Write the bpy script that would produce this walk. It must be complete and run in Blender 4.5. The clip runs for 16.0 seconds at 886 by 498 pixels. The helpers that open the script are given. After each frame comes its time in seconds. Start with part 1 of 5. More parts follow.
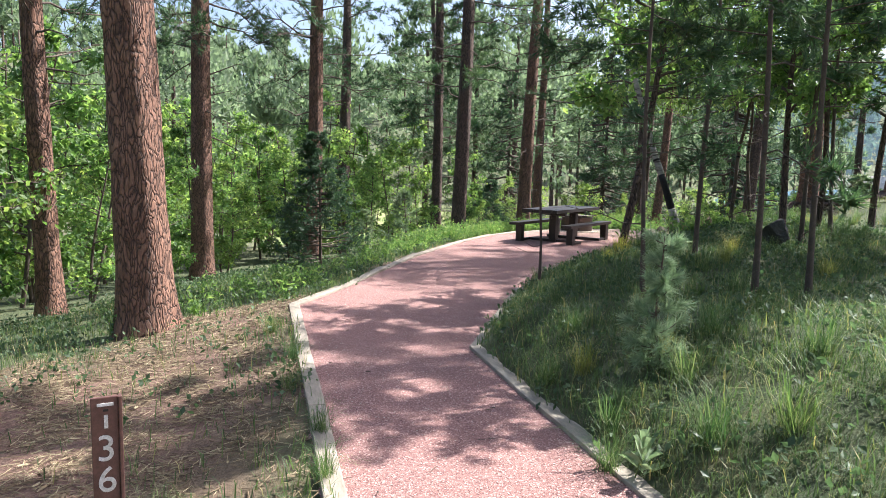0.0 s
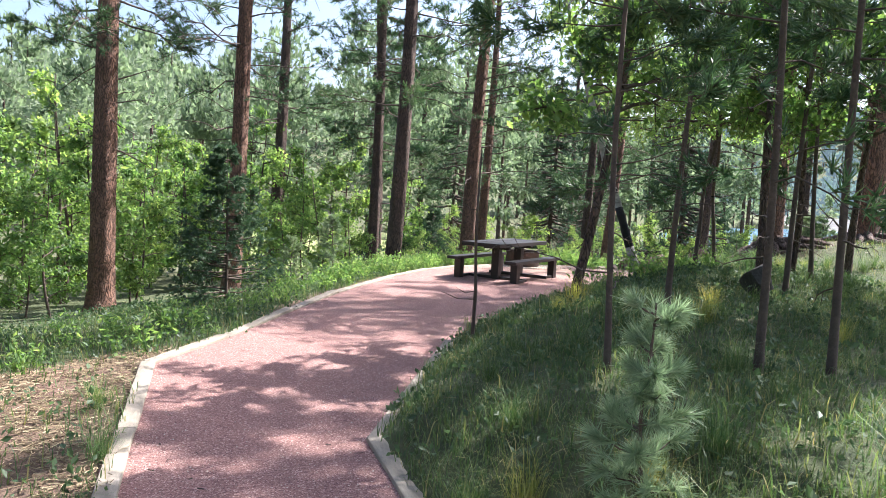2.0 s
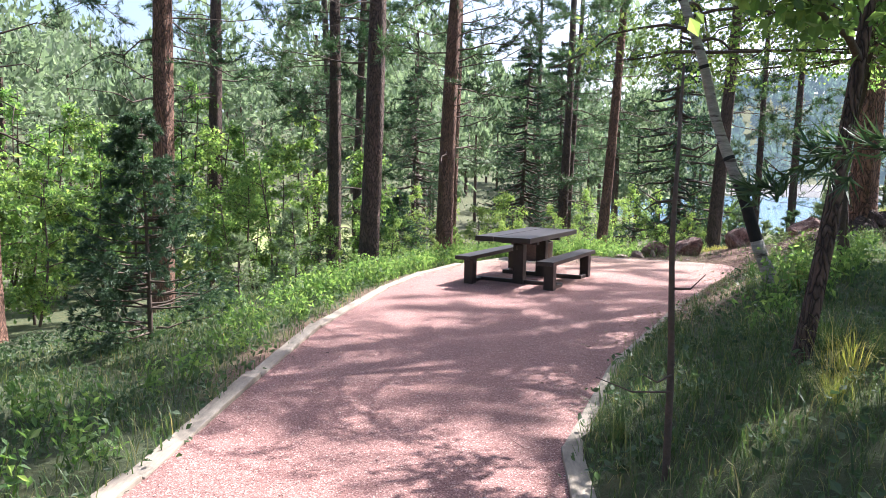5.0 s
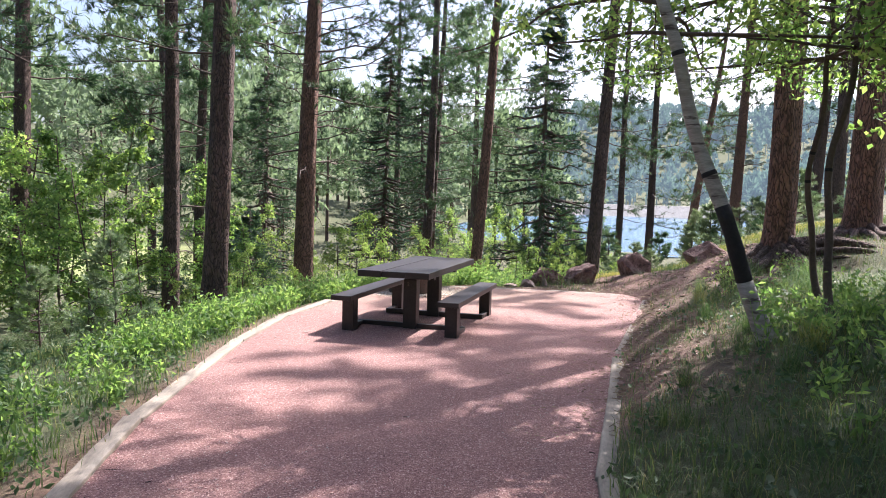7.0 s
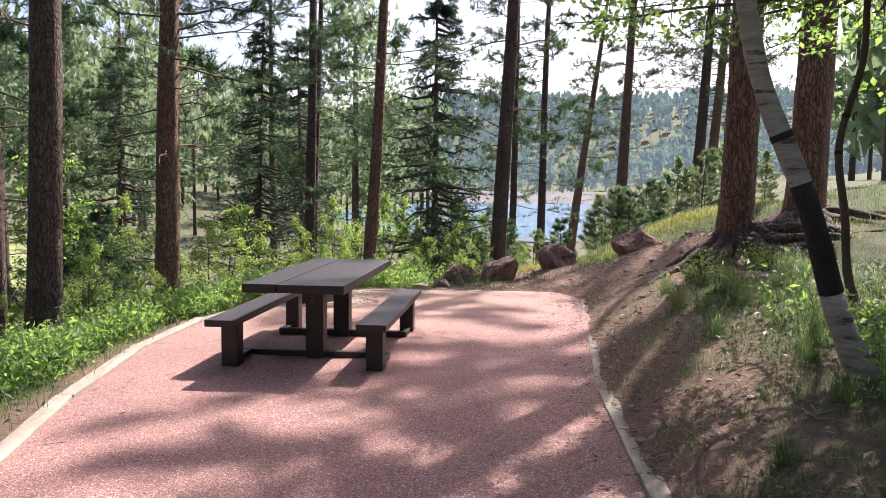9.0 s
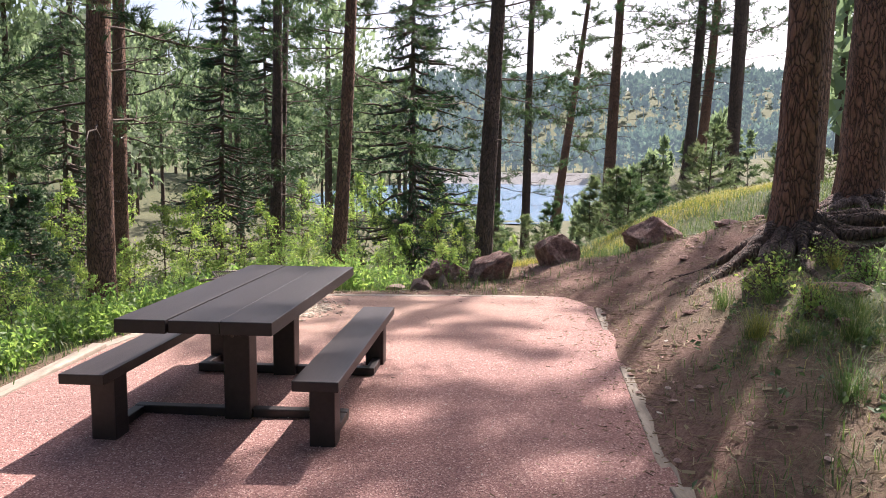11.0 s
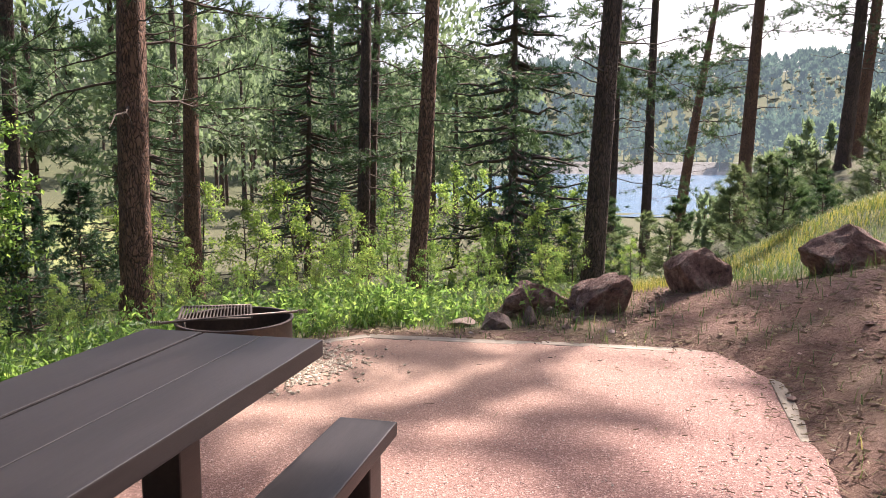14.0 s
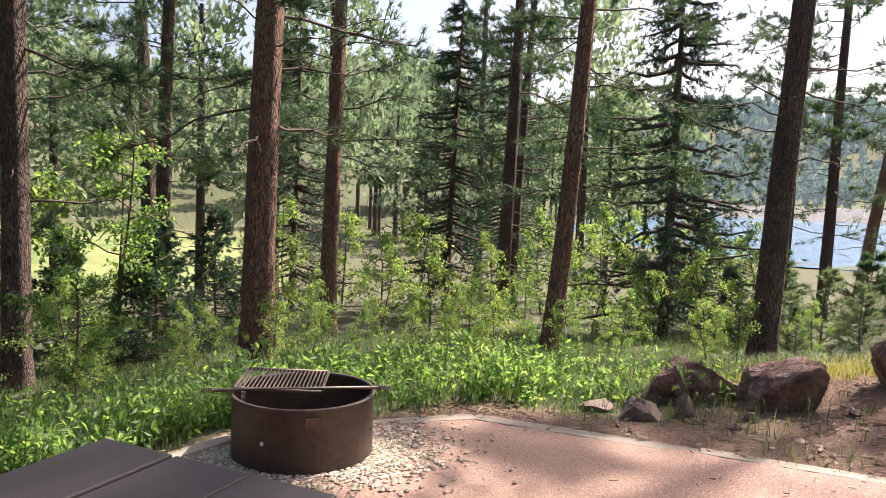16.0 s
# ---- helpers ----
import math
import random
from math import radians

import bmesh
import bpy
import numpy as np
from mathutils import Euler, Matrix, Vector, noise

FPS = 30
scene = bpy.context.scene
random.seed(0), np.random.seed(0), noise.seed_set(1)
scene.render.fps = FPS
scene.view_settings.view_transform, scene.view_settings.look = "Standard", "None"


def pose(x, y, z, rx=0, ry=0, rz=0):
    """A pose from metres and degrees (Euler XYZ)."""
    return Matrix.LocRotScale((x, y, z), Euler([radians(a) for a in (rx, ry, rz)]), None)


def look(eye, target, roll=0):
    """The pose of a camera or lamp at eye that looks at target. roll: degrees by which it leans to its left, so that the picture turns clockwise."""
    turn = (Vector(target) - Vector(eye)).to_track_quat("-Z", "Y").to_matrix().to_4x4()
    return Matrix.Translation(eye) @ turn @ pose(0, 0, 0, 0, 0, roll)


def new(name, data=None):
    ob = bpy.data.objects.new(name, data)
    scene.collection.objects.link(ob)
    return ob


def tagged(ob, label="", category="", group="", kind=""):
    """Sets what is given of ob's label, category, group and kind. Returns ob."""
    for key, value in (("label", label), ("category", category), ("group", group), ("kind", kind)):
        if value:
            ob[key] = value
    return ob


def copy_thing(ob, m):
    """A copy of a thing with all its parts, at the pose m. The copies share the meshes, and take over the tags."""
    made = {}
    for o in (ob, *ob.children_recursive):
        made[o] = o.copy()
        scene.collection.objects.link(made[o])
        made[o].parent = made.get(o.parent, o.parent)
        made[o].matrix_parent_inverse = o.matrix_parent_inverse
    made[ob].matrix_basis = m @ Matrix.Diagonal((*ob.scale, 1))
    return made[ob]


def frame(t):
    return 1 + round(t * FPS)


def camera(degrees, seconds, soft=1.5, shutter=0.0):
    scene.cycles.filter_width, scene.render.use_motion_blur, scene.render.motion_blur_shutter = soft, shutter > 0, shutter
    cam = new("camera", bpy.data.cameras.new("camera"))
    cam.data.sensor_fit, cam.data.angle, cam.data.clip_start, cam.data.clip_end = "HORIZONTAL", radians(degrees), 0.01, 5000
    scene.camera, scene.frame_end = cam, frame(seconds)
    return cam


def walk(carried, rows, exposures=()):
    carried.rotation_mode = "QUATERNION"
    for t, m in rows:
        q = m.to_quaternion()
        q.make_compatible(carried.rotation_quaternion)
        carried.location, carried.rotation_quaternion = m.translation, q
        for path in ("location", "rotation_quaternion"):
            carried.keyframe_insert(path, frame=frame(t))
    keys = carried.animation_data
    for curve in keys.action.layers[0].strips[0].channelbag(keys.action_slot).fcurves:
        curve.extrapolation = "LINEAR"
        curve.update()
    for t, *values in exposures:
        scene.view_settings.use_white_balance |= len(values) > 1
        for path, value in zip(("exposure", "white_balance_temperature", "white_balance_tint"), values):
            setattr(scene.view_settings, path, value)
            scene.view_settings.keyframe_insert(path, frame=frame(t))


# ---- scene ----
cam = camera(62.6, 16.0, soft=0.9)
METRES, EYE, TILT, LEAN, TURN = 17.2, 1.7, 0.0, 1.0, 0.0
ROWS = [
    (0.0, 0.0, 0.0, 0.0, 0.26, -6.78, -2.19),
    (0.5, 0.004, 0.0102, -0.0011, -3.24, -5.11, -2.51),
    (1.0, 0.0137, 0.0347, -0.0011, -4.33, -4.39, -2.76),
    (1.5, 0.0184, 0.0713, -0.003, -5.4, -2.27, -3.51),
    (2.0, 0.0212, 0.1103, -0.0026, -3.7, -4.36, -4.12),
    (2.5, 0.0154, 0.1442, -0.0026, -2.36, -5.17, -3.65),
    (3.0, 0.0093, 0.1867, -0.0038, -4.62, -5.31, -2.14),
    (5.5, -0.0248, 0.3753, -0.0059, -10.72, -5.7, -2.74),
    (6.0, -0.0267, 0.4105, -0.006, -14.2, -5.31, -3.25),
    (6.5, -0.0206, 0.4449, -0.006, -16.89, -3.99, -2.49),
    (7.0, -0.0155, 0.4784, -0.0067, -20.19, -3.84, -2.47),
    (7.5, -0.0084, 0.511, -0.0079, -22.19, -4.34, -1.86),
    (8.0, -0.0048, 0.5426, -0.0084, -25.28, -3.79, -1.26),
    (8.5, 0.0007, 0.5751, -0.0098, -28.61, -3.8, -1.87),
    (11.0, 0.0708, 0.7154, -0.0086, -31.75, -5.84, -1.38),
    (11.5, 0.0915, 0.7392, -0.0089, -31.74, -5.67, -4.3),
    (12.0, 0.1147, 0.7623, -0.009, -28.88, -5.7, -4.75),
    (12.5, 0.1319, 0.7871, -0.0096, -25.48, -6.5, -4.58),
    (13.0, 0.1482, 0.8104, -0.0094, -23.02, -6.39, -2.48),
    (13.5, 0.1633, 0.8337, -0.0098, -21.88, -6.31, -1.62),
    (14.0, 0.1772, 0.8587, -0.0091, -22.83, -6.77, -1.05),
    (14.5, 0.1899, 0.8803, -0.0086, -21.16, -6.94, -1.25),
    (15.0, 0.2025, 0.9019, -0.0078, -19.4, -5.28, -2.32),
    (15.5, 0.212, 0.9162, -0.0072, -15.96, -3.92, -3.01),
    (16.0, 0.213, 0.9265, -0.0065, -10.96, -4.45, -3.01),
]
EXPOSURES = [(0.0, 1.5, 5800, 12), (2.0, 1.75, 5800, 14), (6.0, 1.62, 5750, 18), (8.5, 1.28, 6150, 22), (11.0, 1.25, 6300, 22), (14.0, 1.25, 6450, 22), (16.0, 1.35, 6550, 20)]
walk(cam, [(t, pose(0, 0, EYE, TILT, LEAN, TURN) @ pose(METRES * x, METRES * y, METRES * z, 90 + pitch, roll, yaw)) for t, x, y, z, yaw, pitch, roll in ROWS],
     exposures=EXPOSURES)

# ---- sky and sun ----
SUN_AZ, SUN_EL = 64.0, 51.0          # degrees, azimuth clockwise from +y
world = bpy.data.worlds.new("sky")
scene.world = world
world.use_nodes = True
wn = world.node_tree
sky = wn.nodes.new("ShaderNodeTexSky")
sky.sky_type, sky.sun_disc = "NISHITA", False
sky.sun_elevation, sky.sun_rotation = radians(SUN_EL), radians(SUN_AZ)
sky.dust_density, sky.air_density, sky.ozone_density = 4.0, 1.0, 0.6
wn.nodes["Background"].inputs[1].default_value = 0.1
wn.links.new(sky.outputs[0], wn.nodes["Background"].inputs[0])
sun = new("sun", bpy.data.lights.new("sun", "SUN"))
sun.data.energy, sun.data.angle, sun.data.color = 5.0, radians(0.55), (1.0, 0.93, 0.82)
_az, _el = radians(SUN_AZ), radians(SUN_EL)
SUN_DIR = Vector((math.sin(_az) * math.cos(_el), math.cos(_az) * math.cos(_el), math.sin(_el)))
sun.matrix_world = look(SUN_DIR * 60, (0, 0, 0))


# ---- materials ----
def node(nt, kind, **values):
    n = nt.nodes.new(kind)
    for key, value in values.items():
        n.inputs[key].default_value = value
    return n


def ramp(nt, source, stops):
    r = nt.nodes.new("ShaderNodeValToRGB")
    while len(r.color_ramp.elements) < len(stops):
        r.color_ramp.elements.new(0.5)
    for e, (p, c) in zip(r.color_ramp.elements, stops):
        e.position, e.color = p, (*c, 1)
    nt.links.new(source, r.inputs[0])
    return r.outputs[0]


def mix(nt, fac, a, b, blend="MIX"):
    m = nt.nodes.new("ShaderNodeMix")
    m.data_type, m.blend_type = "RGBA", blend
    for sock, v in ((m.inputs[0], fac), (m.inputs[6], a), (m.inputs[7], b)):
        if isinstance(v, (int, float)):
            sock.default_value = v
        elif isinstance(v, tuple):
            sock.default_value = (*v, 1)
        else:
            nt.links.new(v, sock)
    return m.outputs[2]


def noise_tex(nt, scale, detail=4.0, rough=0.6, stretch=None, coord="Object"):
    c = nt.nodes.new("ShaderNodeTexCoord")
    n = node(nt, "ShaderNodeTexNoise", Scale=scale, Detail=detail, Roughness=rough)
    out = c.outputs[coord]
    if stretch:
        m = nt.nodes.new("ShaderNodeMapping")
        m.inputs["Scale"].default_value = stretch
        nt.links.new(out, m.inputs[0])
        out = m.outputs[0]
    nt.links.new(out, n.inputs["Vector"])
    return n.outputs["Fac"]


def material(name):
    m = bpy.data.materials.new(name)
    m.use_nodes = True
    return m, m.node_tree, m.node_tree.nodes["Principled BSDF"]


def bump(nt, bsdf, height, strength, distance):
    b = node(nt, "ShaderNodeBump", Strength=strength, Distance=distance)
    nt.links.new(height, b.inputs["Height"])
    nt.links.new(b.outputs[0], bsdf.inputs["Normal"])


def grainy(name, stops, scale, fine, rough, strength=0.6, distance=0.01, stretch=None, metal=0.0, vary=0.25):
    """A surface with broad mottling, fine grain and relief."""
    m, nt, b = material(name)
    broad = noise_tex(nt, scale, 5, 0.65, stretch)
    grain = noise_tex(nt, fine, 6, 0.75, stretch)
    col = ramp(nt, broad, stops)
    shade = ramp(nt, grain, [(0.3, (1 - vary * 1.6,) * 3), (0.7, (1 + vary * 0.6,) * 3)])
    nt.links.new(mix(nt, 1.0, col, shade, "MULTIPLY"), b.inputs["Base Color"])
    b.inputs["Roughness"].default_value, b.inputs["Metallic"].default_value = rough, metal
    bump(nt, b, grain, strength, distance)
    return m


def leafy(name, stops, through_share=0.45, rough=0.5, clear=(1.15, 1.3, 1.0)):
    """Leaves: the hue differs from leaf to leaf, and light comes through."""
    m, nt, b = material(name)
    g = nt.nodes.new("ShaderNodeNewGeometry")
    o = nt.nodes.new("ShaderNodeObjectInfo")
    col = ramp(nt, g.outputs["Random Per Island"], stops)
    tint = ramp(nt, o.outputs["Random"], [(0.0, (0.75, 0.85, 0.8)), (1.0, (1.2, 1.1, 1.0))])
    col = mix(nt, 1.0, col, tint, "MULTIPLY")
    nt.links.new(col, b.inputs["Base Color"])
    b.inputs["Roughness"].default_value = rough
    tr = nt.nodes.new("ShaderNodeBsdfTranslucent")
    warm = mix(nt, 1.0, col, clear, "MULTIPLY")
    nt.links.new(warm, tr.inputs[0])
    ms = nt.nodes.new("ShaderNodeMixShader")
    ms.inputs[0].default_value = through_share
    nt.links.new(b.outputs[0], ms.inputs[1])
    nt.links.new(tr.outputs[0], ms.inputs[2])
    nt.links.new(ms.outputs[0], nt.nodes["Material Output"].inputs[0])
    return m


def bark_material(name, plate, crack, scale=20.0):
    m, nt, b = material(name)
    c = nt.nodes.new("ShaderNodeTexCoord")
    mp = nt.nodes.new("ShaderNodeMapping")
    mp.inputs["Scale"].default_value = (1, 1, 0.3)
    nt.links.new(c.outputs["Object"], mp.inputs[0])
    warp = node(nt, "ShaderNodeTexNoise", Scale=5.0, Detail=4.0)
    nt.links.new(mp.outputs[0], warp.inputs["Vector"])
    vadd = nt.nodes.new("ShaderNodeVectorMath")
    vadd.operation = "MULTIPLY_ADD"
    vadd.inputs[1].default_value = (0.3, 0.3, 0.3)
    nt.links.new(warp.outputs["Color"], vadd.inputs[0])
    nt.links.new(mp.outputs[0], vadd.inputs[2])
    v = nt.nodes.new("ShaderNodeTexVoronoi")
    v.feature = "DISTANCE_TO_EDGE"
    v.inputs["Scale"].default_value = scale
    nt.links.new(vadd.outputs[0], v.inputs["Vector"])
    grain = noise_tex(nt, 45, 5, 0.7, (1, 1, 0.35))
    broad = noise_tex(nt, 2.2, 3, 0.6)
    col = ramp(nt, broad, [(0.3, plate[0]), (0.7, plate[1])])
    col = mix(nt, 1.0, col, ramp(nt, grain, [(0.3, (0.6,) * 3), (0.7, (1.15,) * 3)]), "MULTIPLY")
    edge = ramp(nt, v.outputs["Distance"], [(0.0, (0, 0, 0)), (0.07, (0.6, 0.6, 0.6)), (0.2, (1, 1, 1))])
    nt.links.new(mix(nt, edge, crack, col), b.inputs["Base Color"])
    b.inputs["Roughness"].default_value = 0.9
    height = mix(nt, 0.25, edge, grain)
    bump(nt, b, height, 1.0, 0.03)
    return m


CHAR_ROCK = grainy("dark_rock", [(0.3, (0.05, 0.046, 0.042)), (0.7, (0.11, 0.10, 0.09))], 4, 26, 0.9, 0.8, 0.02)
BARK = bark_material("pine_bark", ((0.20, 0.10, 0.065), (0.33, 0.18, 0.12)), (0.05, 0.03, 0.024))
BARK_DARK = bark_material("dark_pine_bark", ((0.10, 0.065, 0.05), (0.19, 0.12, 0.09)), (0.03, 0.02, 0.017), 22)
TWIG = grainy("twig_bark", [(0.3, (0.07, 0.05, 0.04)), (0.7, (0.14, 0.10, 0.075))], 3, 40, 0.9)
BIRCH = grainy("birch_bark", [(0.36, (0.09, 0.07, 0.06)), (0.41, (0.29, 0.26, 0.225)), (0.6, (0.43, 0.395, 0.35)), (0.66, (0.12, 0.09, 0.08))], 3.2, 22, 0.75, 0.7, 0.008, stretch=(0.8, 0.8, 4.5))
CHAR = grainy("charred_bark", [(0.3, (0.012, 0.011, 0.011)), (0.7, (0.03, 0.026, 0.024))], 6, 40, 0.9)
NEEDLES = leafy("pine_needles", [(0.0, (0.04, 0.085, 0.04)), (0.5, (0.07, 0.125, 0.06)), (1.0, (0.115, 0.165, 0.075))], 0.35)
NEEDLES_PALE = leafy("young_pine_needles", [(0.0, (0.13, 0.19, 0.10)), (0.6, (0.22, 0.27, 0.15)), (1.0, (0.34, 0.36, 0.22))], 0.35)
# Paler than NEEDLES_PALE: sunlight on the seedling is put into the colour.
NEEDLES_SUNLIT = leafy("sunlit_seedling_needles", [(0.0, (0.24, 0.30, 0.19)), (0.6, (0.36, 0.42, 0.28)), (1.0, (0.50, 0.52, 0.38))], 0.45)
NEEDLES_SPRUCE = leafy("spruce_needles", [(0.0, (0.03, 0.065, 0.038)), (0.6, (0.05, 0.10, 0.056)), (1.0, (0.085, 0.14, 0.07))], 0.3)
LEAVES = leafy("oak_leaves", [(0.0, (0.075, 0.135, 0.055)), (0.5, (0.14, 0.225, 0.09)), (1.0, (0.23, 0.30, 0.13))], 0.62, clear=(1.7, 1.75, 0.9))
LEAVES_LIGHT = leafy("bright_leaves", [(0.0, (0.11, 0.19, 0.085)), (0.5, (0.175, 0.265, 0.115)), (1.0, (0.27, 0.34, 0.16))], 0.66, clear=(1.75, 1.75, 0.85))
GRASS = leafy("grass_blades", [(0.0, (0.045, 0.085, 0.038)), (0.6, (0.09, 0.145, 0.06)), (0.9, (0.16, 0.19, 0.085)), (1.0, (0.34, 0.29, 0.16))], 0.45, clear=(1.4, 1.5, 0.9))
GRASS_DRY = leafy("dry_grass_blades", [(0.0, (0.17, 0.20, 0.05)), (0.6, (0.33, 0.31, 0.08)), (1.0, (0.42, 0.36, 0.17))], 0.45, clear=(1.2, 1.3, 0.9))
# Far needles greyed and lightened: distance haze is mixed into the colour.
HAZED_PINE = leafy("hazed_far_pine_foliage", [(0.0, (0.16, 0.205, 0.14)), (1.0, (0.28, 0.325, 0.225))], 0.5, 0.8)
# Forest tone shifted to blue-grey for distance haze; the emission adds its veil.
HAZY_RIDGE = leafy("hazy_ridge_forest", [(0.0, (0.07, 0.11, 0.10)), (1.0, (0.13, 0.18, 0.16))], 0.4, 0.9)
_glow = HAZY_RIDGE.node_tree.nodes["Principled BSDF"]
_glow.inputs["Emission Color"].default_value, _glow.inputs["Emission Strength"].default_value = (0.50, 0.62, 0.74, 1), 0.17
LITTER = leafy("needle_litter", [(0.0, (0.12, 0.07, 0.045)), (0.6, (0.28, 0.18, 0.11)), (1.0, (0.46, 0.34, 0.22))], 0.1, 0.85)
ROCK = grainy("red_rock", [(0.32, (0.06, 0.04, 0.034)), (0.42, (0.22, 0.125, 0.10)), (0.54, (0.33, 0.205, 0.165)), (0.64, (0.40, 0.30, 0.245)), (0.72, (0.17, 0.155, 0.13))], 6, 22, 0.92, 1.0, 0.05, vary=0.4)
ROCK_GREY = grainy("grey_rock", [(0.3, (0.16, 0.11, 0.09)), (0.7, (0.32, 0.24, 0.20))], 4, 26, 0.9, 0.8, 0.02)
TIMBER = grainy("weathered_timber", [(0.3, (0.20, 0.165, 0.125)), (0.6, (0.37, 0.32, 0.25)), (0.8, (0.29, 0.25, 0.20))], 2.5, 30, 0.85, 0.5, 0.006, (0.25, 1, 1))
TABLE = grainy("brown_stained_wood", [(0.3, (0.016, 0.012, 0.012)), (0.7, (0.031, 0.024, 0.024))], 2.0, 28, 0.45, 0.35, 0.004, (0.12, 1, 1), vary=0.3)
STEEL = grainy("fire_ring_steel", [(0.3, (0.045, 0.032, 0.028)), (0.6, (0.085, 0.06, 0.05)), (0.8, (0.13, 0.09, 0.07))], 3, 35, 0.55, 0.15, 0.002, metal=0.35)
GRATE = grainy("grate_steel", [(0.3, (0.085, 0.065, 0.055)), (0.7, (0.19, 0.155, 0.13))], 8, 60, 0.5, 0.2, 0.002, metal=0.7)
ASH = grainy("ash", [(0.3, (0.05, 0.045, 0.04)), (0.7, (0.22, 0.2, 0.18))], 6, 40, 0.95)
SIGN = grainy("brown_sign_plastic", [(0.3, (0.115, 0.055, 0.045)), (0.7, (0.155, 0.075, 0.06))], 6, 50, 0.5, 0.1, 0.001)
WHITE = grainy("white_lettering", [(0.3, (0.62, 0.60, 0.58)), (0.7, (0.78, 0.76, 0.74))], 20, 80, 0.6, 0.1, 0.001)
BLACK = grainy("black_marking", [(0.3, (0.015, 0.012, 0.012)), (0.7, (0.03, 0.025, 0.025))], 20, 80, 0.6, 0.1, 0.001)
CONCRETE = grainy("dam_stone", [(0.3, (0.42, 0.38, 0.32)), (0.7, (0.62, 0.58, 0.52))], 0.3, 2, 0.9)


def gravel_material():
    m, nt, b = material("red_gravel")
    c = nt.nodes.new("ShaderNodeTexCoord")
    v = node(nt, "ShaderNodeTexVoronoi", Scale=120.0)
    nt.links.new(c.outputs["Object"], v.inputs["Vector"])
    stone = ramp(nt, v.outputs["Color"], [(0.0, (0.095, 0.046, 0.04)), (0.3, (0.19, 0.098, 0.087)), (0.7, (0.30, 0.168, 0.147)), (0.88, (0.46, 0.32, 0.28)), (1.0, (0.62, 0.51, 0.44))])
    broad = ramp(nt, noise_tex(nt, 0.7, 5, 0.65), [(0.3, (0.82, 0.80, 0.80)), (0.7, (1.12, 1.06, 1.02))])
    col = mix(nt, 1.0, stone, broad, "MULTIPLY")
    spot = ramp(nt, noise_tex(nt, 24, 3, 0.6), [(0.62, (0, 0, 0)), (0.72, (1, 1, 1))])
    col = mix(nt, spot, col, mix(nt, 0.12, col, (0.16, 0.085, 0.07)))
    a = nt.nodes.new("ShaderNodeAttribute")
    a.attribute_name = "pale"
    col = mix(nt, a.outputs["Fac"], col, mix(nt, 0.5, col, (0.46, 0.33, 0.22)))
    nt.links.new(col, b.inputs["Base Color"])
    b.inputs["Roughness"].default_value = 0.9
    bump(nt, b, mix(nt, 0.4, v.outputs["Distance"], noise_tex(nt, 60, 4, 0.7)), 0.75, 0.007)
    return m


def ground_material():
    m, nt, b = material("forest_floor")
    green = ramp(nt, noise_tex(nt, 3.0, 6, 0.7), [(0.3, (0.035, 0.05, 0.02)), (0.55, (0.075, 0.09, 0.035)), (0.75, (0.15, 0.13, 0.06))])
    soil = ramp(nt, noise_tex(nt, 5.0, 6, 0.75), [(0.3, (0.08, 0.04, 0.03)), (0.5, (0.165, 0.085, 0.064)), (0.72, (0.27, 0.155, 0.115))])
    litter = ramp(nt, noise_tex(nt, 38.0, 4, 0.8), [(0.35, (0.09, 0.05, 0.036)), (0.5, (0.20, 0.12, 0.085)), (0.68, (0.34, 0.235, 0.165))])
    a = nt.nodes.new("ShaderNodeAttribute")
    a.attribute_name = "bare"
    soil = mix(nt, 0.55, soil, litter)
    meadow = nt.nodes.new("ShaderNodeAttribute")
    meadow.attribute_name = "meadow"
    field = ramp(nt, noise_tex(nt, 0.15, 5, 0.7), [(0.35, (0.10, 0.16, 0.035)), (0.6, (0.24, 0.25, 0.09))])
    col = mix(nt, meadow.outputs["Fac"], mix(nt, a.outputs["Fac"], green, soil), field)
    nt.links.new(col, b.inputs["Base Color"])
    b.inputs["Roughness"].default_value = 0.95
    bump(nt, b, noise_tex(nt, 28, 6, 0.75), 1.0, 0.03)
    return m


def water_material():
    m, nt, b = material("lake_water")
    b.inputs["Base Color"].default_value = (0.07, 0.15, 0.24, 1)
    b.inputs["IOR"].default_value = 1.33
    b.inputs["Roughness"].default_value = 0.18
    bump(nt, b, noise_tex(nt, 0.8, 3, 0.6, (1, 2.5, 1)), 0.6, 0.25)
    return m


GRAVEL, FLOOR, WATER = gravel_material(), ground_material(), water_material()

# ---- the lie of the land ----
LEFT = [(-0.75, -9.0), (-0.42, 3.1), (-1.76, 8.45), (-1.40, 9.75), (-0.55, 13.75), (0.40, 16.45), (1.12, 18.05), (1.98, 19.40), (3.25, 20.70), (4.20, 20.95), (4.94, 21.02)]
FAR = [(4.94, 21.02), (6.24, 20.15), (7.45, 19.35)]
RIGHT = [(7.45, 19.35), (7.22, 18.50), (6.45, 17.55), (5.55, 16.45), (4.10, 14.65), (2.08, 11.75), (1.06, 9.86), (0.30, 6.65), (1.17, 3.40), (1.35, -9.0)]


def chain_distance(x, y, chain):
    best = np.full(np.shape(x), 1e9)
    for (ax, ay), (bx, by) in zip(chain, chain[1:]):
        dx, dy = bx - ax, by - ay
        u = np.clip(((x - ax) * dx + (y - ay) * dy) / (dx * dx + dy * dy), 0, 1)
        best = np.minimum(best, np.hypot(x - ax - u * dx, y - ay - u * dy))
    return best


PAD = LEFT + FAR[1:] + RIGHT[1:]


